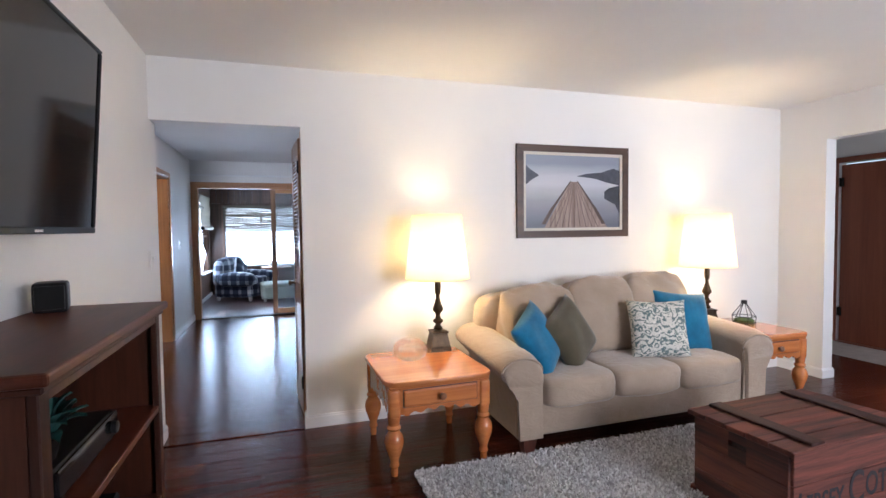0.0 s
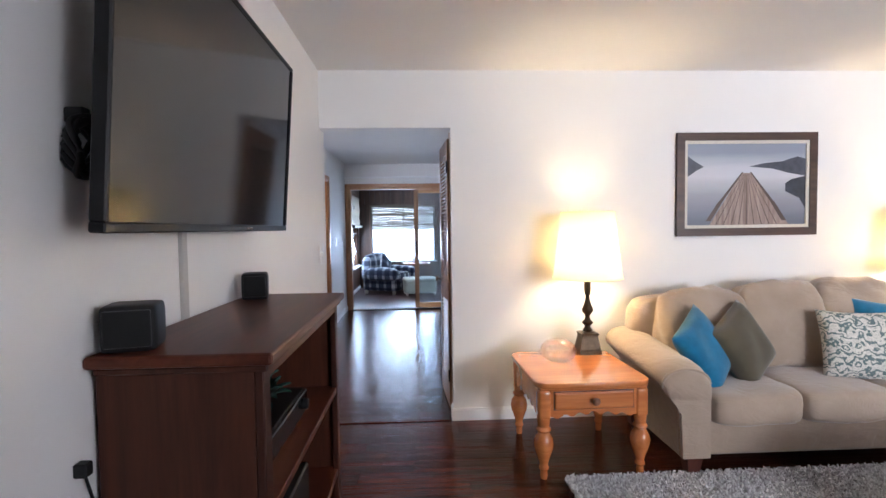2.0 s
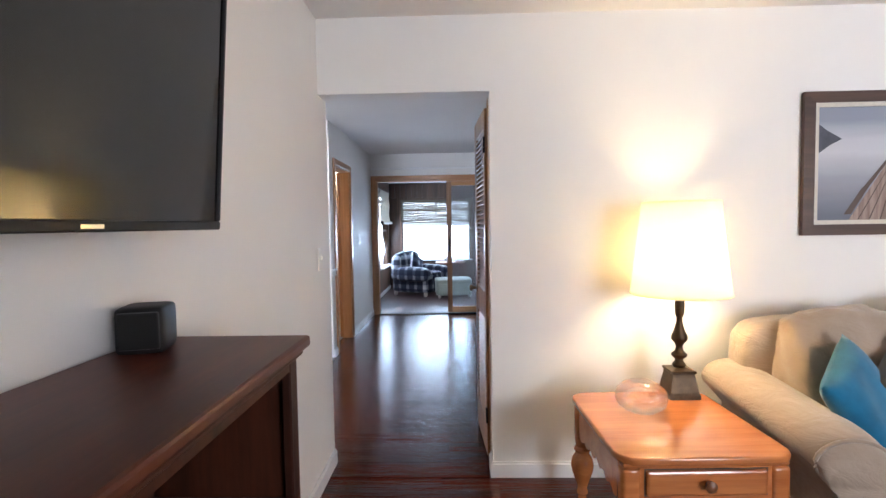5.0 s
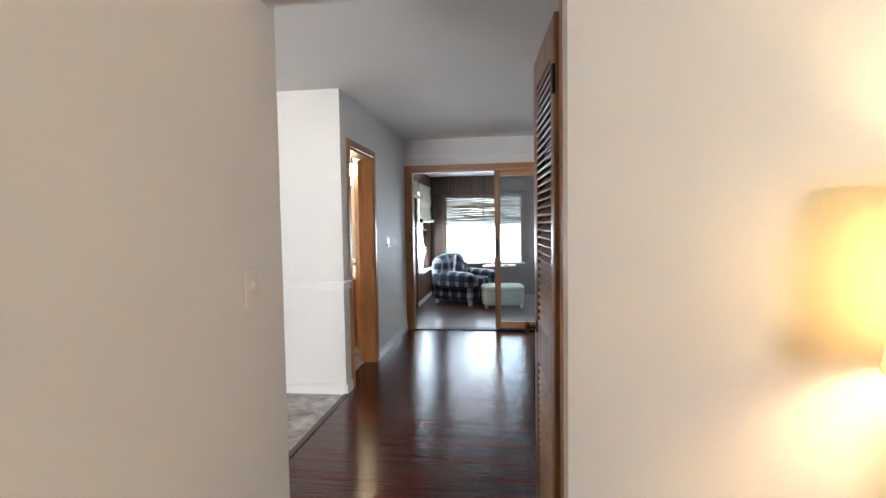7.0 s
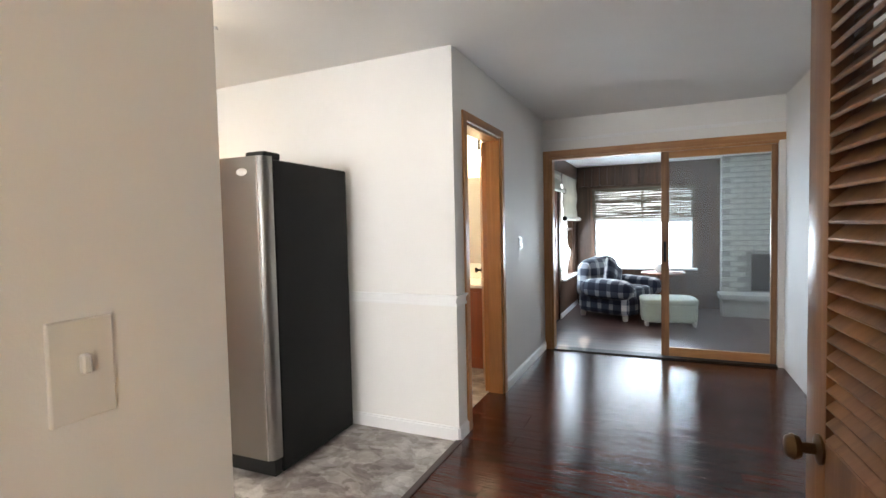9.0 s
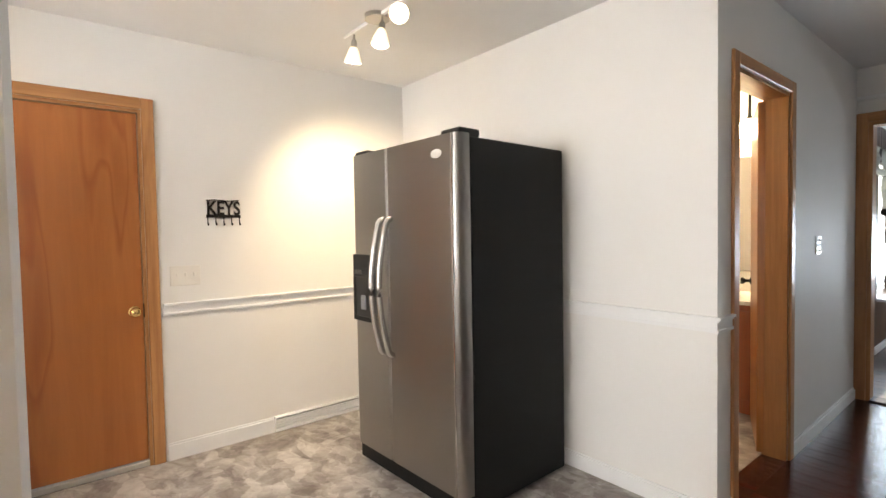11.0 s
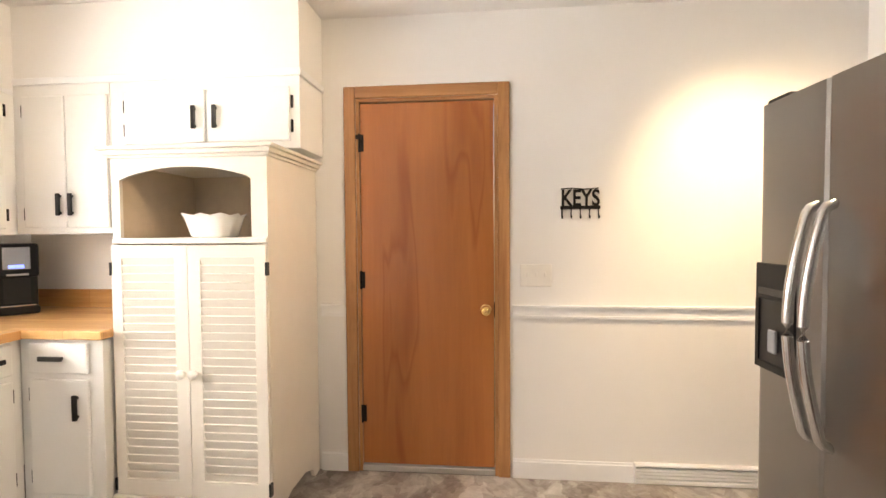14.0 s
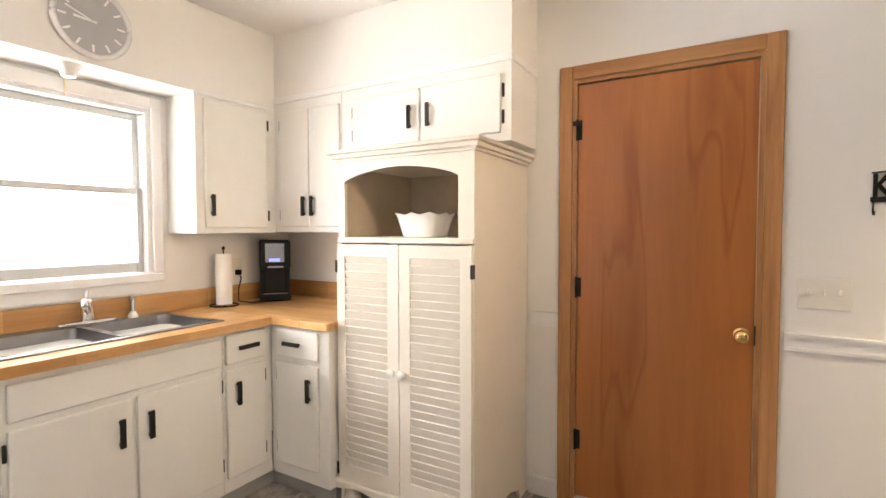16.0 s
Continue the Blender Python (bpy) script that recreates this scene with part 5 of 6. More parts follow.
def birch_door():
    t = thing("door_kitchen", (XW - 0.03, 3.367, 0), "flat honey birch kitchen door, closed", "door", kind="structure")
    part("door_leaf", box(-0.02, 0.02, 0.003, 0.715, 0.04, 1.988, bev=0.002), flame(), t)
    part("threshold", box(-0.03, 0.034, 0.0, 0.718, 0.002, 0.034, bev=0.003), mat("aluminium_sill", (0.65, 0.65, 0.64), 0.35, 0.9), t, "aluminium threshold strip")
    for z in (0.27, 1.0, 1.735):
        h = part("hinge", box(0.02, 0.024, -0.014, 0.022, z, z + 0.09), M_IRON, t, "dark metal hinge")
        part("pin", lathe(bmesh.new(), [(0.006, z - 0.004), (0.006, z + 0.094)], 10, 0.028, 0.0), M_IRON, h, smooth=40)
    part("door_stop", box(0.024, 0.034, -0.05, 0.012, 1.80, 1.822), M_IRON, t, "small dark hinge stop")
    bm = lathe(bmesh.new(), [(0.03, 0), (0.03, 0.005), (0.012, 0.01), (0.011, 0.03), (0.023, 0.036), (0.028, 0.05), (0.023, 0.062), (0.01, 0.067)], 24)
    k = part("knob", bm, M_BRASS, t, "polished brass knob", 50)
    k.matrix_local = pose(0.02, 0.672, 0.888, 0, 90)
    part("strike", box(0.02, 0.032, 0.7145, 0.719, 0.85, 0.93), M_IRON, t)


def flame():
    """Birch veneer with a few tall, flame-shaped figures."""
    m = woody("flame_birch_veneer", (0.35, 0.115, 0.032), (0.45, 0.162, 0.047), "z", 0.5, 0.3, 0.03)
    v = coords(m, (1, 6.0, 0.75))
    n = nd(m, "TexNoise", Scale=1.0, Detail=2.0, Roughness=0.45, Distortion=0.4)
    ln(m, v, n.inputs["Vector"])
    c = base(m)["Base Color"].links[0].from_socket
    mx = nd(m, "Mix")
    mx.data_type, mx.blend_type = "RGBA", "MULTIPLY"
    mx.inputs["Factor"].default_value = 0.85
    ln(m, c, mx.inputs["A"])
    ln(m, ramp(m, n.outputs["Fac"], [(0.58, (1, 1, 1)), (0.63, (0.78, 0.64, 0.56)), (0.655, (0.97, 0.94, 0.92)), (0.74, (0.84, 0.74, 0.68))]), mx.inputs["B"])
    ln(m, mx.outputs["Result"], base(m)["Base Color"])
    return m


birch_door()
switch(pose(XW, 4.30, 1.072), "cream triple light switch beside the kitchen door", 3)


# KEYS rack
def keys():
    t = thing("key_rack", (XW, 4.425, 1.365), "black iron key rack lettered KEYS with five hooks", "key rack")
    cu = bpy.data.curves.new("letters", "FONT")
    cu.body, cu.size, cu.extrude, cu.offset = "KEYS", 0.118, 0.003, 0.0025
    ob = new("tmp", cu)
    me = bpy.data.meshes.new_from_object(ob.evaluated_get(bpy.context.evaluated_depsgraph_get()))
    bpy.data.objects.remove(ob)
    w = max(v.co.x for v in me.vertices)
    me.materials.append(M_IRON)
    lt = new("letters", me)
    lt.parent = t
    lt.matrix_local = pose(0.008, 0, 0.066, 90, 0, 90) @ Matrix.Diagonal((0.195 / w, 1, 1, 1))
    tagged(lt, "cut iron letters KEYS")
    part("bar", box(0.003, 0.012, -0.002, 0.198, 0.048, 0.066, bev=0.002), M_IRON, t)
    part("top_wire", tube(bmesh.new(), [(0.008, 0.0, 0.152), (0.008, 0.05, 0.156), (0.008, 0.12, 0.15), (0.008, 0.19, 0.155)], 0.003, 6), M_IRON, t)
    for k in range(5):
        y = 0.006 + k * 0.046
        part("hook", tube(bmesh.new(), [(0.008, y, 0.05), (0.008, y, 0.018), (0.012, y, 0.004), (0.022, y, 0.002), (0.028, y, 0.014)], 0.0032, 6), M_IRON, t, smooth=60)


keys()


# Refrigerator
def fridge():
    steel = mat("brushed_steel", (0.29, 0.275, 0.262), 0.3, 1.0)
    vv = coords(steel, (260, 260, 1.5))
    n = nd(steel, "TexNoise", Scale=1.0, Detail=3.0)
    ln(steel, vv, n.inputs["Vector"])
    bumped(steel, n.outputs["Fac"], 0.05, 0.001)
    r = nd(steel, "MapRange")
    ln(steel, n.outputs["Fac"], r.inputs["Value"])
    r.inputs["To Min"].default_value, r.inputs["To Max"].default_value = 0.24, 0.38
    ln(steel, r.outputs[0], base(steel)["Roughness"])
    side = speckled("black_textured_steel", (0.008, 0.008, 0.009), 0.6, 6, 0.1, 0.25, 500)
    base(side)["Specular IOR Level"].default_value = 0.22
    t = thing("refrigerator", pose(-2.325, 5.03, 0.0, 0, 0, 1.5), "stainless side-by-side refrigerator with black sides", "refrigerator")
    W = 0.447
    part("body", box(-W, W, 0.085, 0.765, 0.02, 1.722, bev=0.006), side, t, "black textured body")
    part("kick_grille", box(-W + 0.01, W - 0.01, 0.03, 0.085, 0.015, 0.105, bev=0.004), M_BLACK, t, "black kick grille")
    for x in (-W + 0.1, W - 0.1):
        part("roller_foot", lathe(bmesh.new(), [(0.02, 0), (0.02, 0.03)], 12, x, 0.4), M_BLACK, t)
    split = -0.09
    def door(x0, x1, outer):
        bm = bmesh.new()
        pts, n = [], 8
        if outer > 0:
            pts += [(x0, 0.08), (x0, 0.012), (x0 + 0.008, 0.004)]
            pts += [(x1 - 0.05 + 0.05 * math.sin(a), 0.05 - 0.046 * math.cos(a)) for a in [math.pi / 2 * k / n for k in range(n + 1)]]
            pts += [(x1, 0.08)]
        else:
            pts += [(x0, 0.08)]
            pts += [(x0 + 0.05 - 0.05 * math.cos(a), 0.05 - 0.046 * math.sin(a)) for a in [math.pi / 2 * k / n for k in range(n + 1)]]
            pts += [(x1 - 0.008, 0.004), (x1, 0.012), (x1, 0.08)]
        poly(bm, pts, "z", 0.11, 1.735)
        return bm
    part("freezer_door", door(-W, split - 0.003, -1), steel, t, "brushed steel freezer door", 35)
    part("door", door(split + 0.003, W, 1), steel, t, "brushed steel door", 35)
    part("door_edge", box(W - 0.034, W - 0.03, -0.0005, 0.012, 0.112, 1.733), M_CHROME, t)
    for x, s in ((split - 0.035, -1), (split + 0.035, 1)):
        pts = [(x, 0.006, 0.67), (x, -0.02, 0.682)]
        for k in range(17):
            f = k / 16
            pts.append((x, -0.028 - 0.05 * math.sin(math.pi * f), 0.695 + 0.655 * f))
        pts += [(x, -0.02, 1.363), (x, 0.006, 1.375)]
        bm = tube(bmesh.new(), pts, 0.0155, 12)
        part("handle", bm, mat("satin_steel_handle", (0.62, 0.62, 0.61), 0.25, 1.0), t, "curved satin steel handle", 60)
    dp = part("dispenser", box(-0.43, -0.215, -0.004, 0.006, 1.06, 1.185, bev=0.003), M_BLACK, t, "black ice and water dispenser")
    part("controls", box(-0.41, -0.235, -0.007, -0.004, 1.075, 1.10), mat("dark_gloss", (0.03, 0.03, 0.032), 0.15), dp)
    for b in ((-0.43, -0.41, 0.815, 1.06), (-0.235, -0.215, 0.815, 1.06), (-0.41, -0.235, 0.815, 0.84)):
        part("surround", box(b[0], b[1], -0.004, 0.006, b[2], b[3]), M_BLACK, dp)
    part("cavity", box(-0.41, -0.235, 0.0005, 0.003, 0.84, 1.06), mat("cavity_black", (0.004, 0.004, 0.005), 0.3), dp)
    part("paddle", box(-0.345, -0.3, -0.012, 0.0, 0.88, 0.96, bev=0.006, seg=2), mat("grey_paddle", (0.25, 0.26, 0.28), 0.25), dp, "grey paddle")
    bm = lathe(bmesh.new(), [(0.036, 0), (0.036, 0.003), (0.03, 0.005)], 28)
    bd = part("badge", bm, mat("silver_badge", (0.75, 0.74, 0.72), 0.3, 0.6), t, "oval silver badge", 40)
    bd.matrix_local = pose(0.31, 0.004, 1.655, 90) @ Matrix.Diagonal((1, 0.55, 1, 1))
    for x0, x1 in ((-W + 0.005, -W + 0.13), (W - 0.14, W - 0.01)):
        part("hinge_cover", box(x0, x1, 0.03, 0.16, 1.7225, 1.762, bev=0.012, seg=2), M_BLACK, t, "black hinge cover")


fridge()


def pull(parent, x, y, z, axis, upright=True, length=0.11):
    """A black bar pull; axis: the way that it stands off."""
    def b(along, off0, off1, wid):
        a0, a1 = along
        if axis == "x":
            return box(x + off0, x + off1, y - wid, y + wid, z + a0, z + a1, bev=0.002) if upright else box(x + off0, x + off1, y + a0, y + a1, z - wid, z + wid, bev=0.002)
        return box(x - wid, x + wid, y + off0, y + off1, z + a0, z + a1, bev=0.002) if upright else box(x + a0, x + a1, y + off0, y + off1, z - wid, z + wid, bev=0.002)
    h = length / 2
    p = part("handle", b((-h, h), 0.012, 0.024, 0.010), M_PULL, parent, "black bar handle")
    for s in (-1, 1):
        part("handle_foot", b((s * h * 0.75 - 0.006, s * h * 0.75 + 0.006), 0.0, 0.0125, 0.007), M_PULL, p)


def hinge(parent, x, y, z, axis):
    if axis == "x":
        part("hinge", box(x, x + 0.006, y - 0.006, y + 0.006, z - 0.03, z + 0.03, bev=0.002), M_PULL, parent, "small black hinge")
    else:
        part("hinge", box(x - 0.006, x + 0.006, y, y + 0.006, z - 0.03, z + 0.03, bev=0.002), M_PULL, parent, "small black hinge")


def cabinet(name, label, b, axis, doors, group):
    """A cabinet box b; doors: (from, to, bottom, top, handle (along, height, upright) or None, hinge side or None)."""
    t = thing(name, (0, 0, 0), label, "cabinet", group)
    part("body", box(*b, bev=0.002), M_CAB, t)
    face = b[1] if axis == "x" else b[3]
    for k, (a0, a1, z0, z1, h, hg) in enumerate(doors):
        nm = "drawer" if z1 - z0 < 0.2 else "door"
        d = part(nm, box(*((face, face + 0.018, a0, a1) if axis == "x" else (a0, a1, face, face + 0.018)), z0, z1, bev=0.006, seg=2), M_CAB, t)
        if h:
            al, hz, up = h
            pull(d, *((face + 0.018, al) if axis == "x" else (al, face + 0.018)), hz, axis, up)
        if hg is not None:
            for z in (z0 + 0.07, z1 - 0.07):
                hinge(t, *((face, hg) if axis == "x" else (hg, face)), z, axis)
    return t


# base cabinets; the front faces lie on y = 2.015 and x = -2.83
cabinet("base_cabinet", "white painted sink cabinet with two black-handled doors", (-2.555, -1.77, YS, 2.015, 0.1, 0.85), "y",
        [(-2.162, -1.786, 0.17, 0.675, (-2.115, 0.555, True), -1.779), (-2.543, -2.179, 0.17, 0.675, (-2.222, 0.555, True), -2.55), (-2.543, -1.786, 0.70, 0.825, None, None)], "white base cabinets")
cabinet("base_cabinet", "white painted narrow cabinet with drawer and door", (-2.83, -2.556, YS, 2.015, 0.1, 0.85), "y",
        [(-2.78, -2.568, 0.17, 0.675, (-2.62, 0.563, True), -2.788), (-2.78, -2.568, 0.70, 0.835, (-2.677, 0.772, False), None)], "white base cabinets")
cabinet("base_cabinet", "white painted cabinet with doors along the window wall", (-1.769, -0.72, YS, 2.015, 0.1, 0.85), "y",
        [(-1.75, -1.25, 0.17, 0.675, (-1.30, 0.555, True), None), (-1.235, -0.74, 0.17, 0.675, (-1.18, 0.555, True), None), (-1.75, -1.25, 0.70, 0.835, (-1.5, 0.77, False), None), (-1.235, -0.74, 0.70, 0.835, (-0.98, 0.77, False), None)], "white base cabinets")
cabinet("base_cabinet", "white painted end cabinet with drawer beside the pantry", (XW, -2.831, 2.016, 2.405, 0.1, 0.85), "x",
        [(2.068, 2.345, 0.17, 0.675, (2.297, 0.56, True), 2.06), (2.068, 2.345, 0.70, 0.835, (2.19, 0.77, False), None)], "white base cabinets")
setting("trim_toe_south", box(-2.89, -0.72, 1.43, 1.955, 0.001, 0.1), speckled("grey_toe_board", (0.42, 0.41, 0.40), 0.5), "grey toe kick below the cabinets", "trim")
setting("trim_toe_west", box(XW, -2.89, 1.955, 2.385, 0.001, 0.1), speckled("grey_toe_board_side", (0.42, 0.41, 0.40), 0.5), "grey toe kick below the cabinets", "trim")

ct = thing("countertop", (0, 0, 0), "honey butcher-block countertop with low backsplash", "countertop")
SX0, SX1, SY0, SY1 = -2.60, -1.79, 1.47, 1.945
for b in ((-2.80, SX0, YS, 2.055), (SX1, -0.72, YS, 2.055), (SX0, SX1, YS, SY0), (SX0, SX1, SY1, 2.055)):
    part("slab", box(*b, 0.852, 0.89), M_BLOCK, ct)
bm = box(XW, -2.80, YS, 2.425, 0.852, 0.89, bev=0.004)
part("slab_end", bm, M_BLOCK_Y, ct)
part("backsplash", box(XW + 0.02, -0.72, YS, YS + 0.02, 0.89, 0.99, bev=0.002), M_BLOCK, ct)
part("backsplash_end", box(XW, XW + 0.02, YS, 2.42, 0.89, 0.99, bev=0.002), M_BLOCK_Y, ct)


def sink():
    st = mat("stainless_sink", (0.24, 0.24, 0.25), 0.3, 1.0)
    t = thing("kitchen_sink", (0, 0, 0.89), "double-bowl stainless steel sink", "sink")
    bm = bmesh.new()
    y0, y1 = SY0 + 0.075, SY1 - 0.02
    xm = (SX0 + SX1) / 2
    bowls = ((SX0 + 0.025, xm - 0.015), (xm + 0.015, SX1 - 0.025))
    for b in ((SX0 - 0.012, SX1 + 0.012, SY0 - 0.012, y0), (SX0 - 0.012, SX1 + 0.012, y1, SY1 + 0.012), (SX0 - 0.012, bowls[0][0], y0, y1), (bowls[0][1], bowls[1][0], y0, y1), (bowls[1][1], SX1 + 0.012, y0, y1)):
        bx(bm, *b, 0.0005, 0.006)
    part("rim", bm, st, t)
    for x0, x1 in bowls:
        bm = bmesh.new()
        rings = []
        for z, s in ((0.004, 0.0), (-0.03, 0.004), (-0.15, 0.012), (-0.18, 0.03), (-0.185, 0.06)):
            rr = 0.05
            pts = []
            for cx, cy, a0 in ((x1 - s - rr, y1 - s - rr, 0), (x0 + s + rr, y1 - s - rr, 90), (x0 + s + rr, y0 + s + rr, 180), (x1 - s - rr, y0 + s + rr, 270)):
                pts += [(cx + rr * math.cos(radians(a0 + 22.5 * k)), cy + rr * math.sin(radians(a0 + 22.5 * k)), z) for k in range(5)]
            rings.append([bm.verts.new(p) for p in pts])
        for a, b in zip(rings, rings[1:]):
            for i in range(len(a)):
                j = (i + 1) % len(a)
                bm.faces.new((a[j], a[i], b[i], b[j]))
        bm.faces.new(rings[-1])
        bw = part("bowl", bm, st, t, "stainless bowl", 50)
        part("drain", lathe(bmesh.new(), [(0.04, -0.183), (0.038, -0.179), (0.02, -0.181)], 20, (x0 + x1) / 2, (y0 + y1) / 2), M_CHROME, bw, smooth=40)
    return t


sink()
f = thing("kitchen_faucet", (-2.245, 1.502, 0.896), "chrome single-lever kitchen faucet", "faucet")
part("base_plate", soft(bmesh.new(), 0, 0, 0.008, 0.24, 0.06, 0.018, 5, 6), M_CHROME, f, smooth=60)
part("body", lathe(bmesh.new(), [(0.028, 0.01), (0.026, 0.05), (0.024, 0.09), (0.027, 0.10), (0.022, 0.115)], 20), M_CHROME, f, smooth=50)
part("spout", tube(bmesh.new(), [(0, 0.01, 0.05), (0.03, 0.06, 0.09), (0.06, 0.12, 0.115), (0.075, 0.15, 0.118), (0.08, 0.165, 0.10)], 0.013, 12), M_CHROME, f, smooth=60)
part("lever", tube(bmesh.new(), [(0, 0, 0.11), (-0.005, -0.015, 0.13), (-0.015, -0.03, 0.15)], 0.009, 10), M_CHROME, f, smooth=60)
f = thing("side_sprayer", (-2.44, 1.50, 0.896), "chrome and white side sprayer beside the faucet", "sprayer")
part("base", lathe(bmesh.new(), [(0.022, 0), (0.022, 0.012), (0.014, 0.02), (0.012, 0.03)], 18), M_TRIM, f, smooth=50)
part("head", lathe(bmesh.new(), [(0.011, 0.03), (0.013, 0.07), (0.018, 0.09), (0.018, 0.105), (0.008, 0.112)], 18), M_CHROME, f, smooth=50)
f = thing("paper_towel", (-2.905, 1.545, 0.891), "white paper towel roll on a black wire stand", "paper towel")
part("stand_ring", tube(bmesh.new(), [(0.075 * math.cos(radians(a)), 0.075 * math.sin(radians(a)), 0.006) for a in range(0, 360, 15)], 0.004, 8, True), M_IRON, f, "black wire stand", 60)
part("rod", lathe(bmesh.new(), [(0.004, 0.0), (0.004, 0.315), (0.009, 0.32), (0.009, 0.332), (0.003, 0.336)], 12), M_IRON, f, smooth=50)
part("roll", lathe(bmesh.new(), [(0.018, 0.012), (0.042, 0.012), (0.043, 0.15), (0.042, 0.292), (0.018, 0.292)], 28), speckled("paper", (0.82, 0.81, 0.79), 0.95, 40, 0.03, 0.3, 200), f, "white paper roll", 40)
f = thing("coffee_maker", pose(-3.235, 1.575, 0.891, 0, 0, -38) @ Matrix.Diagonal((0.88, 0.88, 0.95, 1)), "black drip coffee maker with steel reservoir", "coffee maker")
part("base", box(-0.10, 0.10, -0.11, 0.115, 0.0, 0.045, bev=0.012, seg=2), M_BLACK, f)
part("column", box(-0.095, 0.095, -0.11, 0.085, 0.04, 0.37, bev=0.01, seg=2), M_BLACK, f)
part("head", box(-0.10, 0.10, -0.11, 0.11, 0.2, 0.385, bev=0.015, seg=2), M_BLACK, f)
part("window", box(-0.06, 0.065, 0.108, 0.1135, 0.245, 0.365, bev=0.003), mat("silver_panel", (0.6, 0.6, 0.62), 0.2, 0.8), f, "silver panel")
part("display", box(-0.03, 0.04, 0.1135, 0.1155, 0.252, 0.27), glow("blue_display", (0.15, 0.25, 1.0), 1.5), f, "small blue display")
part("buttons", box(-0.05, 0.05, 0.108, 0.1135, 0.212, 0.222), mat("grey_mark", (0.4, 0.4, 0.4), 0.4), f)
part("mug_well", box(-0.06, 0.06, 0.084, 0.088, 0.06, 0.195), mat("deep_black", (0.004, 0.004, 0.004), 0.3), f)
part("drip_tray", box(-0.08, 0.08, 0.09, 0.118, 0.0455, 0.052, bev=0.002), M_CHROME, f, "steel drip tray")
o = thing("wall_outlet", (-3.07, YS, 1.09), "cream wall outlet with a black plug", "outlet")
part("plate", box(-0.035, 0.035, 0, 0.006, -0.057, 0.057, bev=0.0025), M_CREAM, o)
part("plug", box(-0.015, 0.015, 0.006, 0.035, -0.04, -0.01, bev=0.004), M_BLACK, o)
part("cord", tube(bmesh.new(), [(0, 0.03, -0.03), (0.0, 0.045, -0.06), (0.03, 0.06, -0.12), (0.06, 0.1, -0.185), (0.02, 0.16, -0.194), (-0.06, 0.18, -0.194)], 0.0035, 8), M_BLACK, o, smooth=60)

# wall cabinets
cabinet("wall_cabinet", "white wall cabinet beside the kitchen window", (-3.16, -2.662, YS, 1.68, 1.30, 2.009), "y",
        [(-3.088, -2.705, 1.33, 1.985, (-2.735, 1.445, True), -3.107)], "white wall cabinets")
cabinet("wall_cabinet", "white wall cabinet in the corner above the counter", (XW, -3.161, YS, 2.20, 1.305, 2.055), "x",
        [(1.735, 1.965, 1.335, 1.99, (1.935, 1.45, True), 1.725), (1.97, 2.19, 1.335, 1.99, (2.0, 1.45, True), None)], "white wall cabinets")
cabinet("wall_cabinet", "white wall cabinet above the pantry", (XW, -3.161, 2.201, 3.168, 1.705, 2.055), "x",
        [(2.285, 2.698, 1.74, 1.995, (2.652, 1.858, True), 2.277), (2.712, 3.122, 1.74, 1.995, (2.757, 1.858, True), 3.13)], "white wall cabinets")

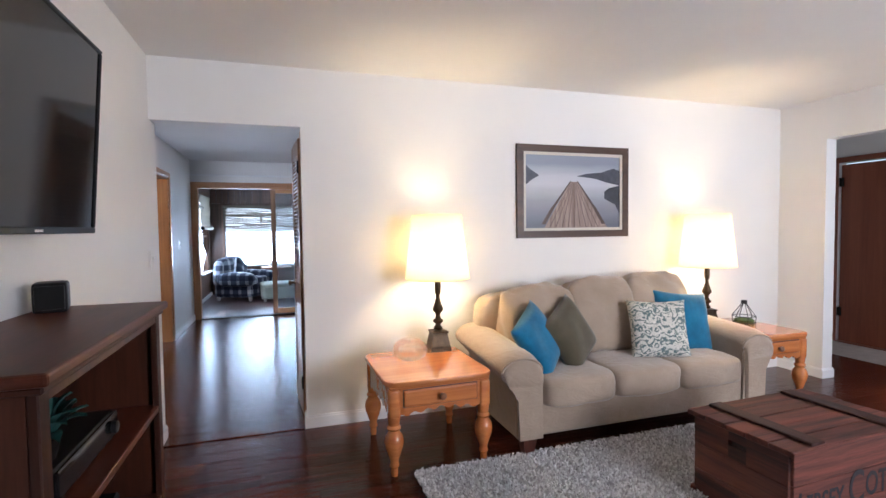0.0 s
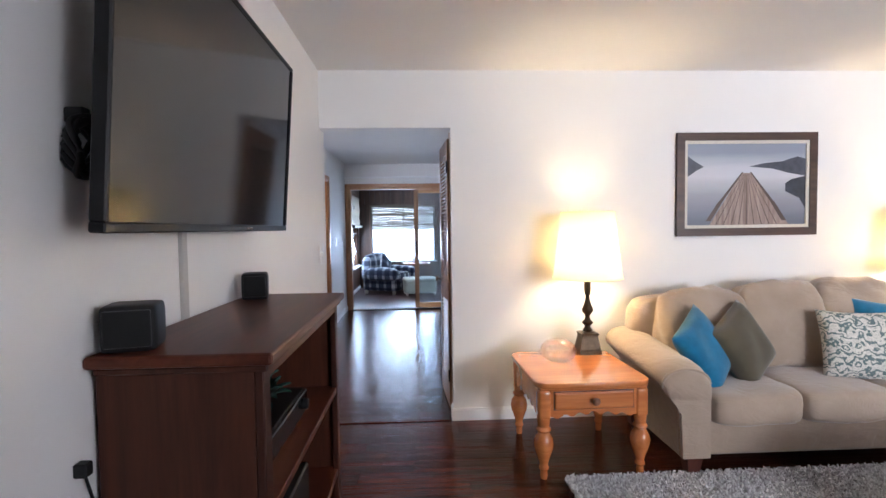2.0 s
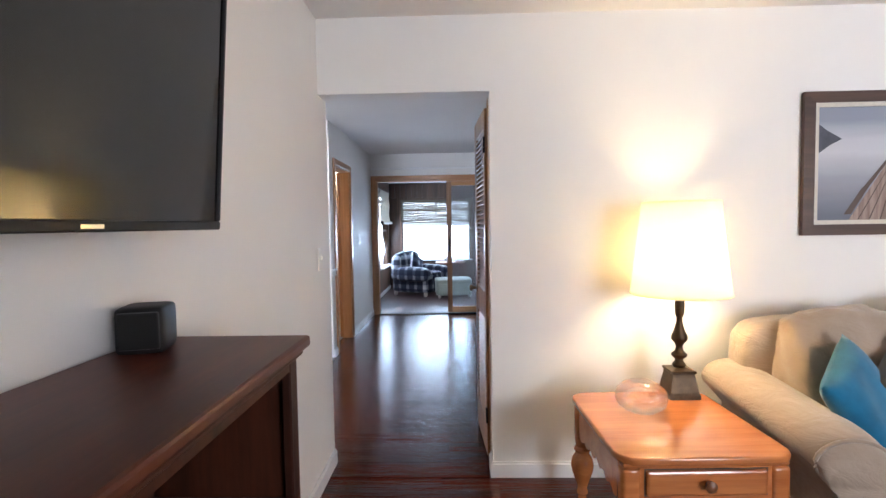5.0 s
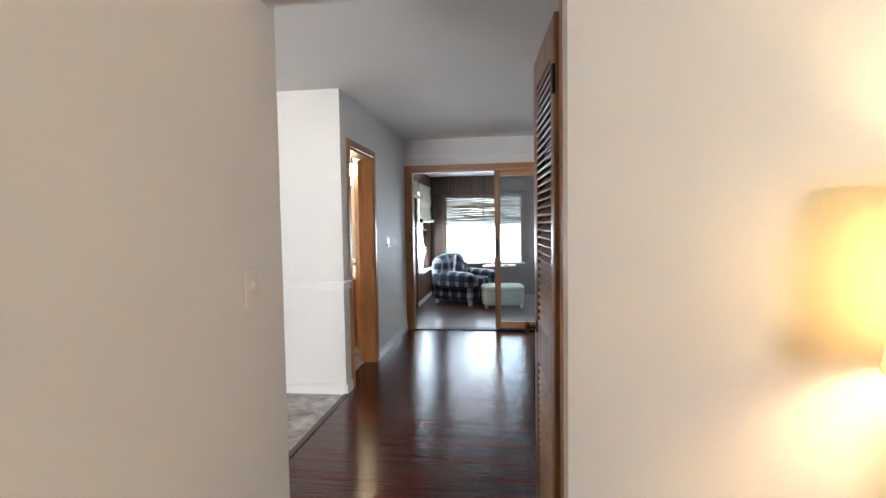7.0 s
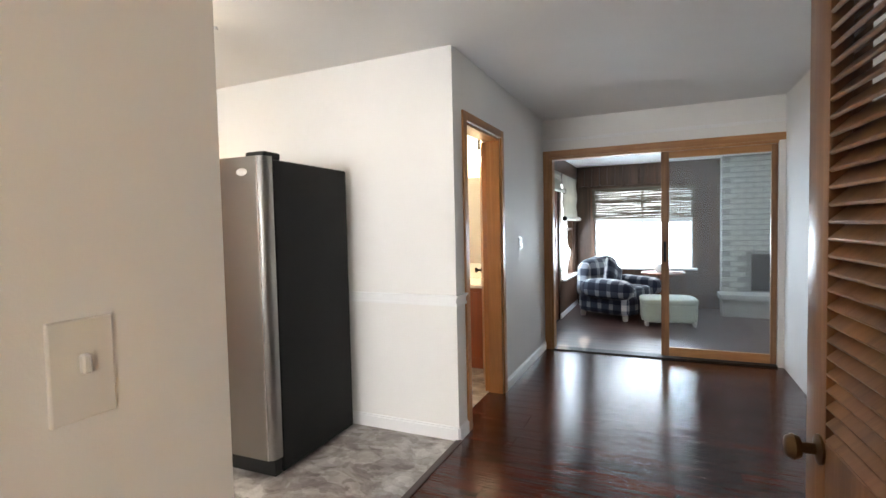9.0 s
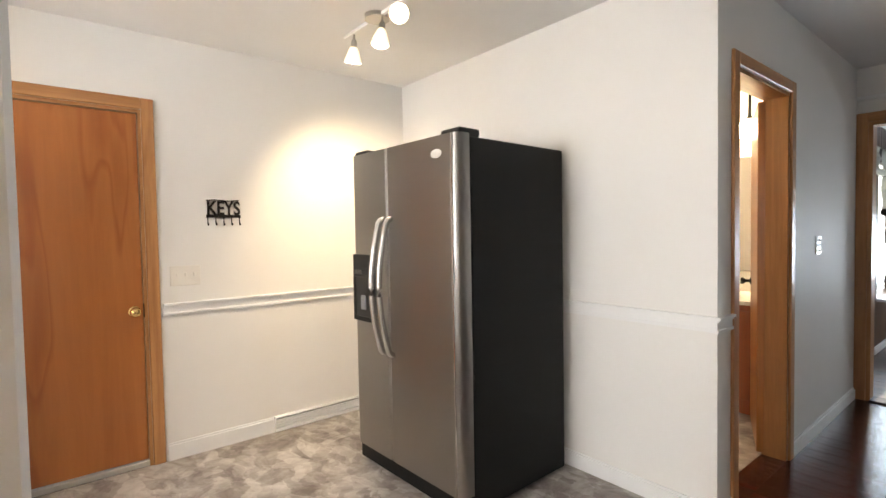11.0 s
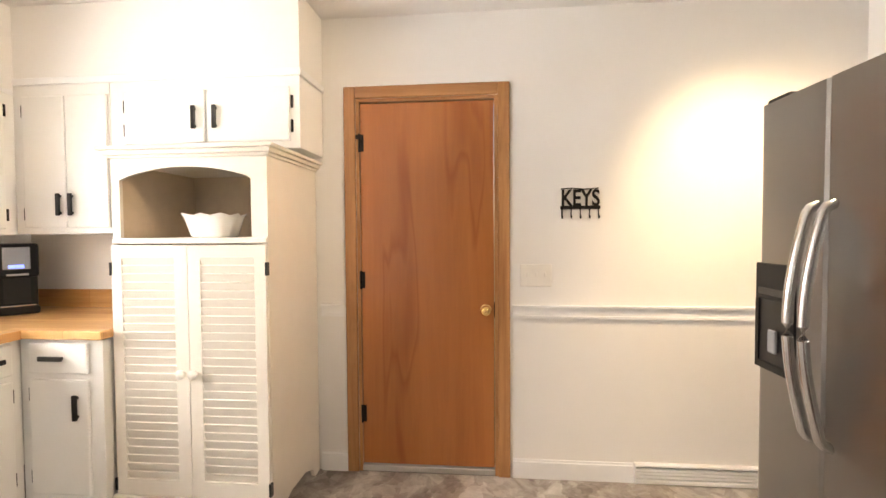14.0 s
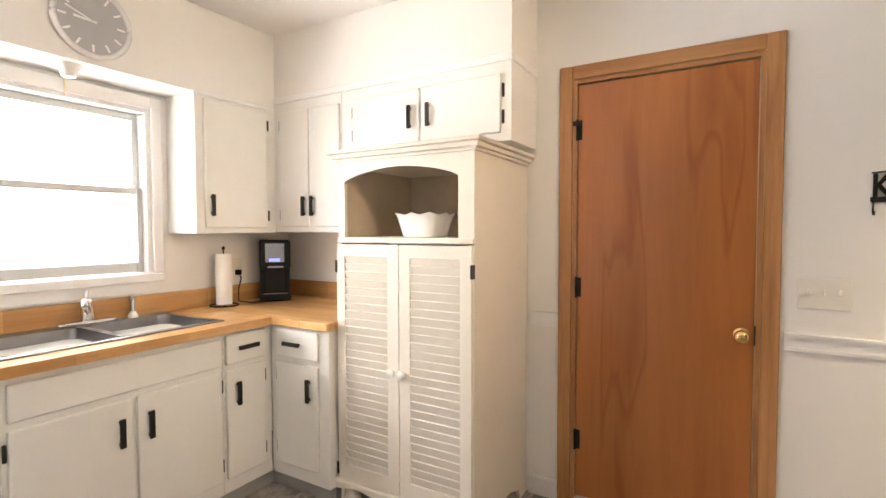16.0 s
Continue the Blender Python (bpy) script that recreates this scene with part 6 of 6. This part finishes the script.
# Pantry
def pantry():
    m = M_CREAMPAINT
    x0, x1, y0, y1, top = -0.575, 0.0, 2.42, 3.126, 1.628
    t = thing("pantry_cabinet", (-2.89, 0, 0), "cream pantry cupboard with louvred doors and arched shelf", "cabinet")
    for y in (y0, y1 - 0.02):
        bm = bmesh.new()
        arch = [(x0, 0.0), (x0 + 0.07, 0.0), (x0 + 0.1, 0.05), (x0 + 0.2, 0.085), (x1 - 0.2, 0.085), (x1 - 0.1, 0.05), (x1 - 0.07, 0.0), (x1, 0.0), (x1, top), (x0, top)]
        poly(bm, [(p[0], p[1]) for p in arch], "y", y, y + 0.02)
        part("side_panel", bm, m, t)
    # The shelf interior's beige shade is painted on as tan.
    part("back_panel", box(x0, x0 + 0.008, y0 + 0.02, y1 - 0.02, 0.1, top), speckled("shade_tan", (0.55, 0.44, 0.32), 0.6), t, "backing board, painted tan as the interior's shade")
    tan = speckled("shade_tan", (0.55, 0.44, 0.32), 0.6)
    # Thin sheets added to carry the same shade on the inner sides.
    for y in (y0 + 0.02, y1 - 0.023):
        part("shade_lining", box(x0 + 0.008, x1 - 0.022, y, y + 0.003, 1.284, top - 0.021), tan, t, "added thin sheet, painted tan as the interior's shade")
    part("shelf", box(x0 + 0.008, x1 + 0.012, y0 + 0.001, y1 - 0.001, 1.258, 1.283, bev=0.004), m, t)
    part("roof", box(x0, x1, y0 + 0.02, y1 - 0.02, top - 0.02, top), m, t)
    part("floor_board", box(x0 + 0.008, x1, y0 + 0.02, y1 - 0.02, 0.12, 0.14), m, t)
    part("inner_wall", box(x0 + 0.2, x0 + 0.206, y0 + 0.02, y1 - 0.02, 0.14, 1.258), m, t)
    # arched face frame
    a0, a1 = y0 + 0.035, y1 - 0.072
    bm = bmesh.new()
    pts = [(y0 + 0.02, top - 0.02), (y0 + 0.02, 1.283), (a0, 1.283), (a0, 1.535)]
    pts += [(a0 + (a1 - a0) * k / 20, 1.535 + 0.055 * math.sin(math.pi * k / 20) ** 0.75) for k in range(1, 20)]
    pts += [(a1, 1.535), (a1, 1.283), (y1 - 0.02, 1.283), (y1 - 0.02, top - 0.02)]
    poly(bm, pts, "x", x1 - 0.02, x1 - 0.0005)
    part("arched_frame", bm, m, t)
    # crown
    for k, (z0, z1, d) in enumerate(((top, top + 0.014, 0.012), (top + 0.014, top + 0.034, 0.026), (top + 0.034, top + 0.05, 0.042))):
        part("crown", box(x0, x1 + d, y0 - d, y1 + d, z0, z1, bev=0.004, seg=2), m, t)
    # base skirting and feet
    bm = bmesh.new()
    pts = [(y0 - 0.012, 0.13), (y0 - 0.012, 0.10)]
    pts += [(y0 + 0.1 + (y1 - y0 - 0.2) * k / 20, 0.10 - 0.018 * math.cos(math.pi * (k / 10 - 1))) for k in range(21)]
    pts += [(y1 + 0.012, 0.10), (y1 + 0.012, 0.13)]
    poly(bm, pts, "x", x1, x1 + 0.02)
    bx(bm, x1, x1 + 0.03, y0 - 0.02, y1 + 0.02, 0.13, 0.15, bev=0.006)
    part("skirting", bm, m, t)
    for y in (y0 + 0.045, y1 - 0.045):
        ft = part("bun_foot", lathe(bmesh.new(), [(0.022, 0), (0.036, 0.02), (0.04, 0.045), (0.03, 0.07), (0.034, 0.1)], 18), m, t, smooth=50)
        ft.location = (x1 - 0.03, y, 0)
    # louvred doors
    mid = (y0 + y1) / 2
    for s, (d0, d1) in ((-1, (y0 + 0.004, mid - 0.002)), (1, (mid + 0.002, y1 - 0.004))):
        bm = bmesh.new()
        l0, l1 = (d0 + 0.046, d1 - 0.058) if s < 0 else (d0 + 0.055, d1 - 0.05)
        z0, z1, b0, b1 = 0.155, 1.252, 0.225, 1.2
        for b in ((d0, l0, z0, z1), (l1, d1, z0, z1), (l0, l1, z0, b0), (l0, l1, b1, z1)):
            bx(bm, x1, x1 + 0.02, *b)
        d = part("door", bm, m, t)
        part("backing", box(x1 + 0.001, x1 + 0.003, l0, l1, b0, b1), m, d)
        n = 27
        me = mesh_of("slat", box(-0.0035, 0.0035, l0 + 0.0005, l1 - 0.0005, -0.022, 0.022, bev=0.0015), m)
        for k in range(n):
            ob = new("slat", me)
            ob.parent = d
            ob.matrix_local = pose(x1 + 0.011, 0, b0 + (k + 0.5) * (b1 - b0) / n, 0, 21, 0)
        kn = part("knob", lathe(bmesh.new(), [(0.009, 0), (0.009, 0.012), (0.019, 0.02), (0.021, 0.03), (0.013, 0.038)], 18), M_CREAM, d, "cream round knob", 50)
        kn.matrix_local = pose(x1 + 0.02, mid + s * 0.028, 0.70, 0, 90)
        for z in (0.2, 1.15):
            part("hinge", box(x1 + 0.001, x1 + 0.024, (d0 - 0.008) if s < 0 else d1 - 0.002, (d0 + 0.002) if s < 0 else d1 + 0.008, z - 0.028, z + 0.028), M_PULL, t, "black hinge")


pantry()


def casserole():
    bm = bmesh.new()
    n, rings = 40, []
    for r, z, f in ((0.075, 0.0, 0), (0.085, 0.01, 0), (0.098, 0.06, 0.3), (0.108, 0.095, 0.8), (0.116, 0.103, 1), (0.108, 0.1, 0.9), (0.092, 0.055, 0.3), (0.078, 0.014, 0)):
        ring = []
        for i in range(n):
            a = 2 * math.pi * i / n
            q = 1 / (abs(math.cos(a)) ** 3.4 + abs(math.sin(a)) ** 3.4) ** (1 / 3.4)
            k = r * q * (1 + 0.05 * f * math.cos(10 * a))
            ring.append(bm.verts.new((0.95 * k * math.cos(a), 1.1 * k * math.sin(a), z + 0.005 * f * math.cos(10 * a))))
        rings.append(ring)
    for a, b in zip(rings, rings[1:]):
        for i in range(n):
            bm.faces.new((a[i], a[(i + 1) % n], b[(i + 1) % n], b[i]))
    bm.faces.new(rings[0][::-1])
    bm.faces.new(rings[-1])
    solo("casserole_dish", bm, mat("white_porcelain", (0.8, 0.8, 0.79), 0.15), (-3.02, 2.815, 1.2835), "white fluted ceramic dish on the pantry shelf", "dish", smooth=60)


casserole()

# Kitchen window
KX, KT = -2.578, 1.93
M_SASH = speckled("pale_almond_sash", (0.56, 0.56, 0.55), 0.35, 8, 0.05)
t = thing("window_kitchen", (0, YS, 0), "white double-hung kitchen window with deep sill", "window", kind="structure")
for b in ((KX - 0.053, KX, 1.101, 1.993), (-1.2, -1.147, 1.101, 1.993), (KX, -1.2, KT, 1.993)):
    part("casing", box(b[0], b[1], 0, 0.018, b[2], b[3], bev=0.003), M_TRIM, t)
for b in ((KX, KX + 0.022, 1.10, KT), (-1.222, -1.2, 1.10, KT), (KX + 0.022, -1.222, KT - 0.02, KT)):
    part("jamb", box(b[0], b[1], -0.12, 0.0, b[2], b[3]), M_TRIM, t)
for y, z0, z1, foot, head in ((-0.055, 1.104, 1.53, 0.05, 0.032), (-0.09, 1.50, 1.909, 0.03, 0.034)):
    for b in ((KX + 0.023, KX + 0.05, z0, z1), (-1.25, -1.223, z0, z1), (KX + 0.05, -1.25, z0, z0 + foot), (KX + 0.05, -1.25, z1 - head, z1)):
        part("sash", box(b[0], b[1], y - 0.016, y + 0.016, b[2], b[3], bev=0.003), M_SASH, t)
    pn = part("pane", box(KX + 0.05, -1.25, y - 0.002, y + 0.002, z0 + foot, z1 - head), M_GLASS, t)
    pn.visible_shadow = False
part("screen_channel", box(KX + 0.023, KX + 0.04, -0.115, -0.107, 1.104, 1.909), M_SASH, t)
part("latch", box(-2.52, -2.46, -0.05, -0.03, 1.531, 1.545, bev=0.004), M_TRIM, t, "small white sash latch")
part("window_sill", box(-2.615, -1.13, -0.1, 0.05, 1.058, 1.099, bev=0.006, seg=2), M_TRIM, t)
part("apron", box(-2.60, -1.145, 0.0, 0.016, 1.0, 1.057, bev=0.003), M_TRIM, t)

# Clock
c = thing("wall_clock", pose(-2.215, 1.681, 2.185, 0, 0, 0), "round silver-rimmed wall clock with grey face", "clock")
rim = part("rim", tube(bmesh.new(), [(0.142 * math.cos(radians(a)), 0.012, 0.142 * math.sin(radians(a))) for a in range(0, 360, 6)], 0.012, 10, True), mat("pale_silver_rim", (0.72, 0.72, 0.72), 0.3, 0.5), c, "pale silver rim", 60)
fc = part("face", lathe(bmesh.new(), [(0.14, 0), (0.14, 0.008)], 48), speckled("grey_dial", (0.40, 0.40, 0.42), 0.5, 6, 0.05), c, "pale grey dial", 40)
fc.matrix_local = pose(0, 0.0, 0, -90)
for k in range(12):
    mk = part("hour_mark", box(-0.004, 0.004, 0.0085, 0.011, 0.095, 0.125), M_TRIM, c)
    mk.matrix_local = pose(0, 0, 0, 0, 30 * k, 0)
for ang, ln_, w in ((70, 0.105, 0.003), (88, 0.07, 0.0045)):
    hd = part("clock_arm", box(-w, w, 0.0115, 0.013, -0.015, ln_), mat("white_arm", (0.8, 0.8, 0.8), 0.4), c)
    hd.matrix_local = pose(0, 0, 0, 0, ang, 0)
p = thing("pull_lamp", (-2.16, 1.60, 2.01), "white porcelain lamp holder with pull chain", "lamp")
part("holder", lathe(bmesh.new(), [(0.02, -0.055), (0.028, -0.05), (0.034, -0.02), (0.05, -0.004), (0.052, 0.0)], 24), mat("porcelain", (0.72, 0.71, 0.69), 0.25), p, smooth=50)
part("chain", tube(bmesh.new(), [(0.02, 0.01, -0.05), (0.02, 0.01, -0.13)], 0.0018, 6), M_BRASS, p)


# Ceiling track
def track():
    t = thing("track_light", (-2.5, 5.05, H), "white ceiling track with three frosted glass spot heads", "lamp")
    ni = mat("brushed_nickel", (0.45, 0.43, 0.40), 0.3, 1.0)
    part("bar", box(-0.34, 0.34, -0.012, 0.012, -0.02, -0.001, bev=0.004), M_CEIL, t)
    part("canopy", lathe(bmesh.new(), [(0.065, -0.024), (0.06, -0.006), (0.065, -0.001)], 24), ni, t, smooth=40)
    frost = glow("lit_frosted_glass", (1, 0.88, 0.68), 0.9)
    hot = glow("lit_lamp_face", (1, 0.9, 0.7), 30)
    for x, way in ((-0.245, (-0.35, 0.1, -1)), (0.05, (0.0, -0.15, -1)), (0.21, (1.0, -0.75, -0.6))):
        turn = Vector((0, 0, -1)).rotation_difference(Vector(way)).to_matrix().to_4x4()
        at = Matrix.Translation((x, 0, -0.06)) @ turn @ Matrix.Diagonal((0.78, 0.78, 0.85, 1))
        part("stem", lathe(bmesh.new(), [(0.006, -0.065), (0.006, -0.019)], 10, x, 0), ni, t, smooth=40)
        head = part("socket", lathe(bmesh.new(), [(0.012, 0.012), (0.02, 0.0), (0.021, -0.028), (0.016, -0.034)], 16), ni, t, "nickel socket", 40)
        head.matrix_local = at
        bm = lathe(bmesh.new(), [(0.02, -0.034), (0.03, -0.045), (0.048, -0.09), (0.062, -0.13), (0.058, -0.132)], 24)
        part("glass_cone", bm, frost, head, "frosted glass cone, lit", 50)
        part("lamp_face", lathe(bmesh.new(), [(0.055, -0.1325), (0.05, -0.137)], 24), hot, head, "bright lamp face")


track()


# ---- floorboards ----
def boards(parent, x0, x1, y0, y1, seed, material=M_FLOOR):
    rng = random.Random(seed)
    meshes = {}
    w, y = 0.127, y0
    while y < y1 - 0.005:
        d = min(w, y1 - y)
        x = x0 - rng.choice((0.0, 0.3, 0.6, 0.9))
        while x < x1 - 0.005:
            a, b = max(x, x0), min(x + 1.22, x1)
            key = (round(b - a, 3), round(d, 3))
            if key not in meshes:
                bm = box(0.0004, key[0] - 0.0004, 0.0005, key[1] - 0.0005, -0.012, 0.0)
                top = [e for e in bm.edges if all(v.co.z > -0.001 for v in e.verts)]
                bmesh.ops.bevel(bm, geom=top, offset=0.0011, segments=1, affect="EDGES")
                meshes[key] = mesh_of("plank", bm, material)
            ob = new("plank", meshes[key])
            ob.location, ob.parent = (a, y, 0), parent
            x += 1.22
        y += w


fl = thing("floor_living", (0, 0, 0), "dark red-brown glossy hand-scraped wood plank floor", "floor", kind="structure")
boards(fl, -0.59, 4.78, -1.8, 3.49, 1)
boards(fl, 4.78, 5.6, 0.9, 4.6, 5)
fl = thing("floor_hall", (0, 0, 0), "dark red-brown glossy hand-scraped wood plank floor", "floor", kind="structure")
boards(fl, -0.59, 1.0, 3.49, 3.645, 2)
boards(fl, -1.155, 1.0, 3.645, 8.34, 2)
boards(fl, -1.28, -1.155, 6.08, 6.81, 4)
fl = thing("floor_sunroom", (0, 0, 0), "dark red-brown glossy wood plank floor in the sunroom", "floor", kind="structure")
boards(fl, -1.32, 2.4, 8.34, 11.5, 3, M_FLOOR_SUN)
setting("floor_entry", box(5.6, 6.25, 0.9, 4.6, -0.012, 0.002), speckled("pale_entry_tile", (0.55, 0.52, 0.47), 0.4, 12, 0.15), "pale beige tiled entry floor", "floor")
